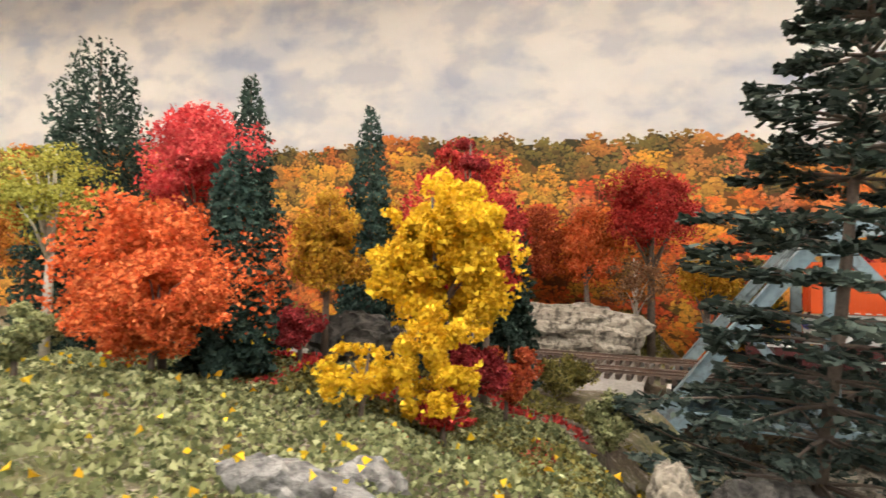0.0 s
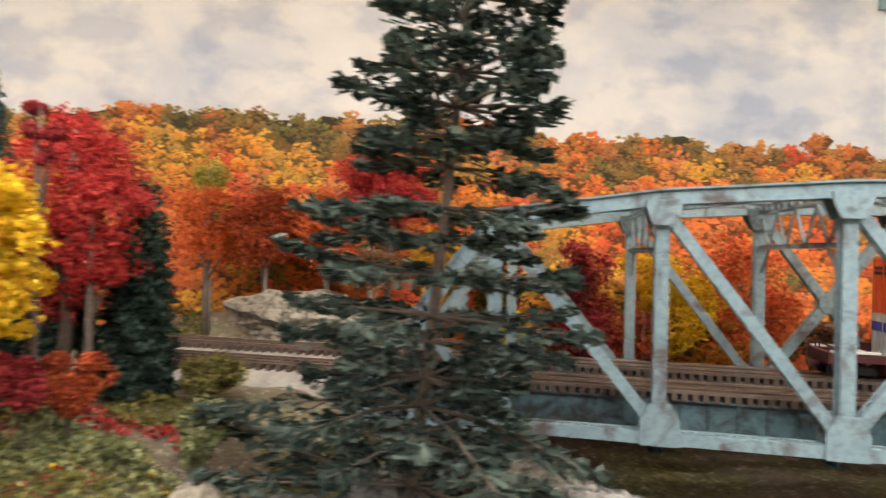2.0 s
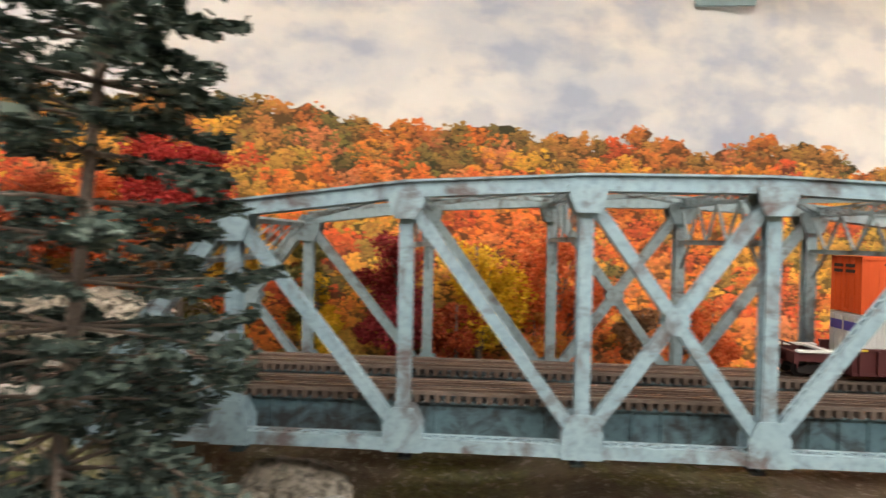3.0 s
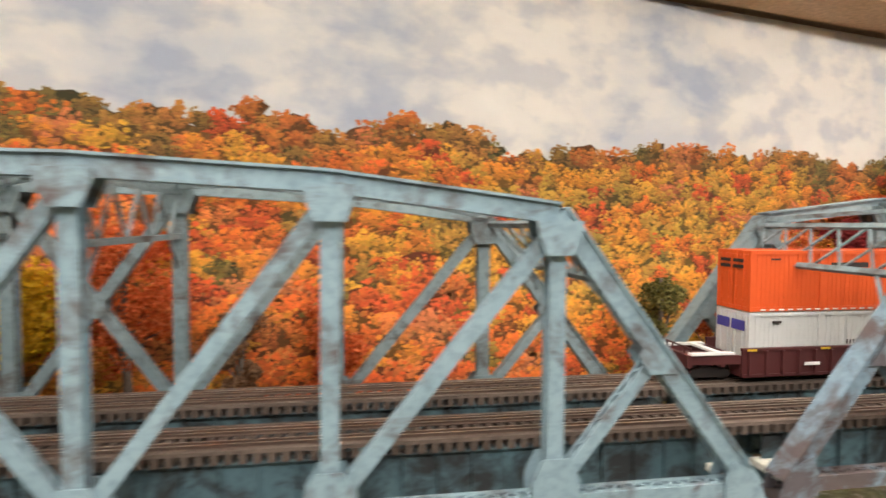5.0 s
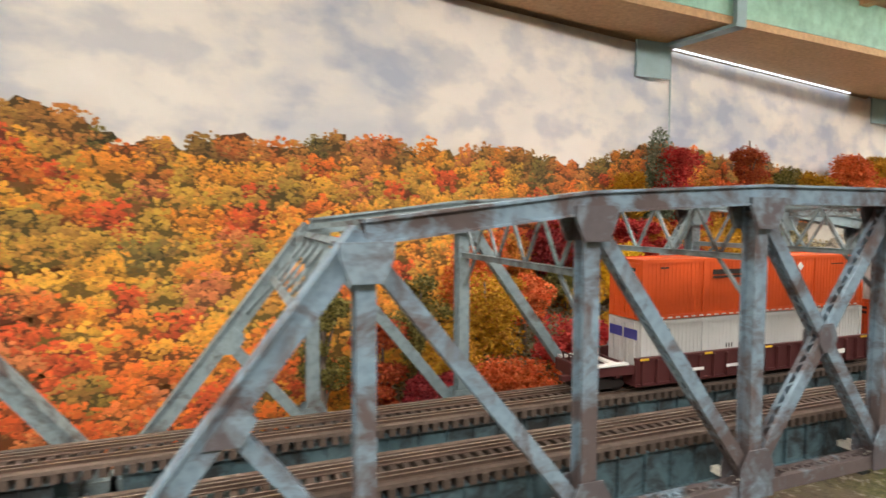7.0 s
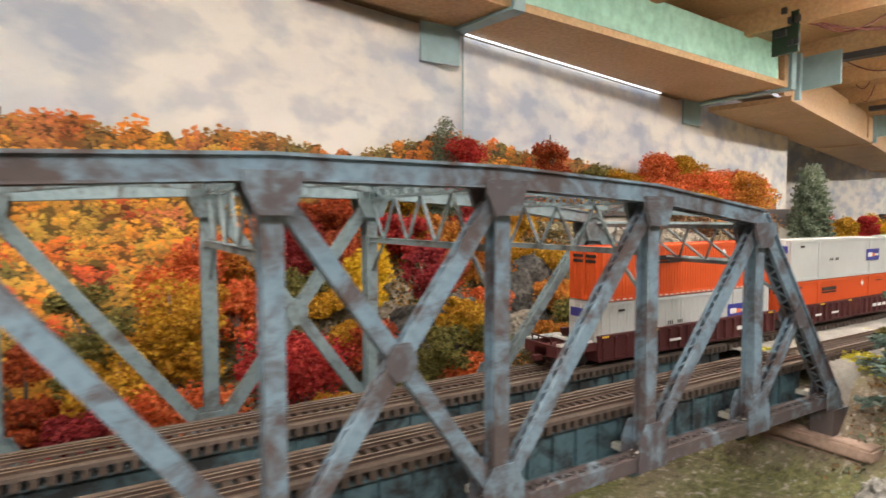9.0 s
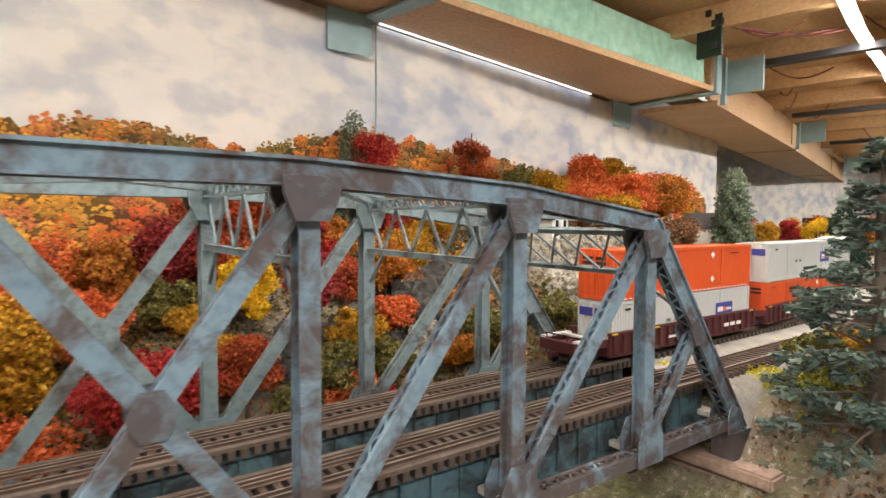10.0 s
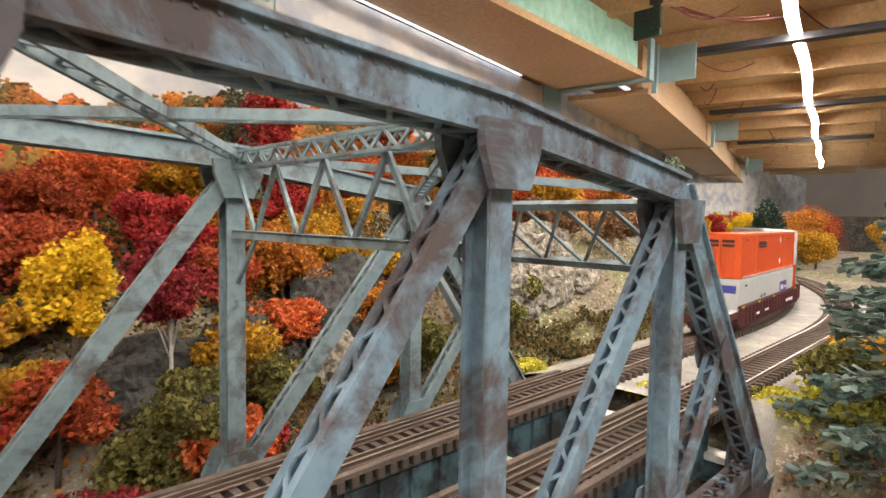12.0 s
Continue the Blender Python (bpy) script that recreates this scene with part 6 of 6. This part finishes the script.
def deck():
    n = Vector((0.1961, -0.9806, 0))
    u = Vector((0.9806, 0.1961, 0))
    at = lambda s, d: Vector((0, 0.223, 0)) + u * s + n * d
    # plank along the top of the backdrop
    def plank(x0, x1, f0, f1, z0, z1, name, label, b0=0.003):
        bm = bmesh.new()
        pts = [(x0, f0), (x1, f1), (x1, wall_y(x1) - b0), (x0, wall_y(x0) - b0)]
        lo = [bm.verts.new((x, y, z0)) for x, y in pts]
        hi = [bm.verts.new((x, y, z1)) for x, y in pts]
        bm.faces.new(lo)
        bm.faces.new(hi[::-1])
        for i in range(4):
            bm.faces.new((lo[i], lo[(i + 1) % 4], hi[(i + 1) % 4], hi[i]))
        bmesh.ops.recalc_face_normals(bm, faces=bm.faces)
        return tagged(mesh_ob(name, bm, M["plywood"]), label, "shelf board", kind="structure")
    plank(0.70, 1.985, front_y(0.70), front_y(1.985), 0.362, 0.372, "shelf_board", "plywood shelf board over the backdrop", 0.006)
    # mint-painted fascia standing on the plank's front edge
    bm = bmesh.new()
    a, b = Vector((0.70, front_y(0.70) + 0.007, 0.404)), Vector((1.955, front_y(1.955) + 0.007, 0.404))
    bar(bm, a, b, 0.012, 0.062)
    tagged(mesh_ob("fascia_upper", bm, M["green_paint"]), "mint green painted fascia board with pale smudges", "fascia", kind="structure")
    # boards that carry on past it, stepping along the curve
    for k, (x0, x1, f0, f1, bk) in enumerate(((2.03, 2.90, 0.438, 0.652, 0.16), (2.94, 4.10, 0.665, 0.97, 0.16), (4.15, 5.2, 0.985, 1.27, 0.18))):
        bm = bmesh.new()
        p = [Vector((x0, f0, 0.352)), Vector((x1, f1, 0.352))]
        bar(bm, p[0] + Vector((0, bk / 2, 0)), p[1] + Vector((0, bk / 2, 0)), bk, 0.010)
        tagged(mesh_ob("shelf_board", bm, M["plywood"]), "plywood shelf board under the upper deck", "shelf board", kind="structure")
        bm = bmesh.new()
        bar(bm, p[0] + Vector((0.0, 0.012, 0.045)), p[1] + Vector((0, 0.012, 0.045)), 0.010, 0.078)
        tagged(mesh_ob("riser_board", bm, M["plywood"]), "plywood riser board under the upper deck", "board", kind="structure")
    # the deck's sheet and its joists
    bm = bmesh.new()
    q = [at(-1.7, -0.5), at(5.2, -0.5), at(5.2, 0.60), at(-1.7, 0.60)]
    lo = [bm.verts.new((p.x, p.y, 0.468)) for p in q]
    hi = [bm.verts.new((p.x, p.y, 0.480)) for p in q]
    bm.faces.new(lo)
    bm.faces.new(hi[::-1])
    for i in range(4):
        bm.faces.new((lo[i], lo[(i + 1) % 4], hi[(i + 1) % 4], hi[i]))
    bmesh.ops.recalc_face_normals(bm, faces=bm.faces)
    tagged(mesh_ob("upper_deck", bm, M["plywood"]), "plywood underside of the upper deck", "deck", kind="structure")
    for k in range(16):
        s = 1.30 + 0.27 * k
        j = thing("joist", "pine joist under the upper deck", "joist", "joists of the upper deck", "structure")
        bm = bmesh.new()
        a, b = at(s, 0.06), at(s, 0.60)
        bar(bm, (a.x, a.y, 0.448), (b.x, b.y, 0.448), 0.019, 0.039)
        part("board", bm, M["plywood"], j)
    for s, d0, d1 in ((2.09, 0.235, 0.6), (2.75, 0.18, 0.6), (3.5, 0.16, 0.6)):
        bm = bmesh.new()
        a, b = at(s, d0), at(s, d1)
        bar(bm, (a.x, a.y, 0.422), (b.x, b.y, 0.422), 0.024, 0.012)
        tagged(mesh_ob("conduit", bm, M["blacktrack"]), "flat black steel bar under the joists", "steel bar", kind="structure")
    bm = bmesh.new()
    a, b = at(0.9, 0.085), at(5.0, 0.085)
    bar(bm, (a.x, a.y, 0.448), (b.x, b.y, 0.448), 0.019, 0.039)
    tagged(mesh_ob("ledger", bm, M["plywood"]), "pine ledger board under the upper deck", "board", kind="structure")
    # the light strip under the joists
    strip = thing("led_strip", "glowing warm white light strip under the deck", "light strip", kind="structure")
    bm = bmesh.new()
    for k in range(50):
        s0, s1 = -1.4 + 0.125 * k, -1.4 + 0.125 * (k + 1)
        w0, w1 = 0.004 * math.sin(k * 1.1), 0.004 * math.sin((k + 1) * 1.1)
        a, b = at(s0, 0.427 + w0), at(s1, 0.427 + w1)
        bar(bm, (a.x, a.y, 0.4245), (b.x, b.y, 0.4245), 0.012, 0.003)
    part("diffuser", bm, M["led"], strip)
    # added cover over the strip, there to block its light from the deck
    bm = bmesh.new()
    for k in range(50):
        s0, s1 = -1.4 + 0.125 * k, -1.4 + 0.125 * (k + 1)
        w0, w1 = 0.004 * math.sin(k * 1.1), 0.004 * math.sin((k + 1) * 1.1)
        a, b = at(s0, 0.427 + w0), at(s1, 0.427 + w1)
        bar(bm, (a.x, a.y, 0.4272), (b.x, b.y, 0.4272), 0.020, 0.002)
    part("channel", bm, M["decal_white"], strip, "added white cover keeping the strip's light off the deck")
    # light that leaks over the backdrop's top edge
    bm = bmesh.new()
    bar(bm, (1.295, wall_y(1.295) - 0.0035, 0.3603), (1.82, wall_y(1.82) - 0.0035, 0.3603), 0.003, 0.0014)
    tagged(mesh_ob("shelf_light", bm, M["gap"]), "thin bright light line over the backdrop", "light strip", kind="structure")
    # extra glow strip, hidden by the boards, added to brighten the backdrop's round end
    bm = bmesh.new()
    bar(bm, (2.02, wall_y(2.02) - 0.028, 0.436), (2.46, wall_y(2.46) - 0.028, 0.436), 0.014, 0.003)
    tagged(mesh_ob("shelf_light", bm, M["gap_end"]), "hidden glow strip added to brighten the round backdrop end", "light strip", kind="structure")
    # the deck widens over the far valley
    bm = bmesh.new()
    q = [at(2.45, 0.604), at(5.2, 0.604), at(5.2, 1.5), at(2.75, 1.5)]
    lo = [bm.verts.new((p.x, p.y, 0.468)) for p in q]
    hi = [bm.verts.new((p.x, p.y, 0.480)) for p in q]
    bm.faces.new(lo)
    bm.faces.new(hi[::-1])
    for i in range(4):
        bm.faces.new((lo[i], lo[(i + 1) % 4], hi[(i + 1) % 4], hi[i]))
    bmesh.ops.recalc_face_normals(bm, faces=bm.faces)
    tagged(mesh_ob("upper_deck", bm, M["plywood"]), "plywood underside of the upper deck", "deck", kind="structure")
    for k in range(10):
        s = 2.65 + 0.27 * k
        j = thing("joist", "pine joist under the upper deck", "joist", "joists of the upper deck", "structure")
        bm = bmesh.new()
        a, b = at(s, 0.605), at(s, 1.48)
        bar(bm, (a.x, a.y, 0.448), (b.x, b.y, 0.448), 0.019, 0.039)
        part("board", bm, M["plywood"], j)
    # blue steel brackets that carry the boards
    for x in (0.486, 1.275, 1.972):
        br = thing("bracket", "pale blue painted steel shelf bracket", "bracket", "brackets of the upper deck")
        bm = bmesh.new()
        y = wall_y(x)
        zt = 0.361
        box(bm, x - 0.058, x + 0.0, y - 0.016, y - 0.013, 0.312 if x > 1 else 0.338, zt)
        part("hanger_plate", bm, M["bracket"], br)
        bm = bmesh.new()
        f = front_y(x) if x > 0.7 else y - 0.1
        bar(bm, (x, y - 0.012, zt - 0.003), (x + 0.02, f - 0.008, zt - 0.003), 0.020, 0.004)
        part("arm", bm, M["bracket"], br)
        bm = bmesh.new()
        box(bm, x + 0.012, x + 0.028, f - 0.010, f - 0.004, zt - 0.005, 0.43)
        part("front_strap", bm, M["bracket"], br)
    for x, y, z in ((2.055, 0.412, 0.385), (2.915, 0.625, 0.385), (4.16, 0.92, 0.385)):
        br = thing("bracket", "pale blue painted steel end plate", "bracket", "brackets of the upper deck")
        bm = bmesh.new()
        box(bm, x - 0.004, x + 0.0, y - 0.058, y + 0.01, z - 0.022, z + 0.042)
        part("end_plate", bm, M["bracket"], br)
        bm = bmesh.new()
        box(bm, x - 0.012, x - 0.0045, y + 0.01, y + 0.02, z - 0.04, z + 0.05)
        part("strap", bm, M["bracket"], br)
    # thin seam rod below the first visible bracket
    bm = bmesh.new()
    tube(bm, [(1.288, wall_y(1.288) - 0.005, 0.02), (1.288, wall_y(1.288) - 0.005, 0.358)], [0.0011, 0.0011], 6)
    tagged(mesh_ob("seam_rod", bm, M["bracket"]), "thin grey rod over the backdrop's seam", "rod", kind="structure")
    # control board with wires
    bd = thing("circuit_board", "dark green circuit board with a red lamp", "circuit board", at=(1.85, 0.355, 0.417))
    bm = bmesh.new()
    box(bm, -0.006, 0.0, -0.030, 0.012, -0.032, 0.034)
    part("board", bm, M["pcb"], bd)
    for k in range(7):
        bm = bmesh.new()
        yy, zz = -0.034 + 0.007 * (k % 4) * 1.5, -0.022 + 0.018 * (k // 2)
        box(bm, -0.012, -0.0061, yy, yy + 0.008, zz, zz + 0.010)
        part("component", bm, M["blacktrack"], bd)
    bm = bmesh.new()
    box(bm, -0.009, -0.0062, 0.002, 0.005, 0.024, 0.027)
    part("lamp", bm, M["redlamp"], bd, "glowing red indicator lamp")
    for k, (dx, dy, sag) in enumerate(((0.16, -0.10, 0.012), (0.20, -0.13, 0.02), (0.12, -0.07, 0.028))):
        bm = bmesh.new()
        pts = []
        for i in range(9):
            q = i / 8
            pts.append((1.85 + dx * q, 0.325 + dy * q, 0.432 + 0.006 * k - sag * math.sin(math.pi * q)))
        tube(bm, pts, [0.0016] * 9, 5)
        tagged(mesh_ob("wire", bm, M["wire"]), "dark red wire hanging under the deck", "wire", "wires under the deck")
    rng = random.Random(5)
    for k in range(14):
        s, d = 2.0 + 0.19 * k + rng.uniform(-0.05, 0.05), rng.uniform(0.22, 0.5)
        p = at(s, d)
        e = at(s + rng.uniform(0.05, 0.2), d + rng.uniform(-0.12, 0.12))
        sag = rng.uniform(0.01, 0.035)
        bm = bmesh.new()
        tube(bm, [tuple(p.lerp(e, i / 8) + Vector((0, 0, 0.455 - sag * math.sin(math.pi * i / 8)))) for i in range(9)], [0.0013] * 9, 5)
        tagged(mesh_ob("wire", bm, M["wire"]), "dark red wire hanging under the deck", "wire", "wires under the deck")


M["pcb"] = plain("dark_green_board", (0.012, 0.035, 0.02), 0.5)
M["wire"] = plain("dark_red_wire", (0.12, 0.02, 0.015), 0.5)
M["redlamp"] = glow("red_indicator", (1.0, 0.03, 0.02), 6.0)
deck()


motions()
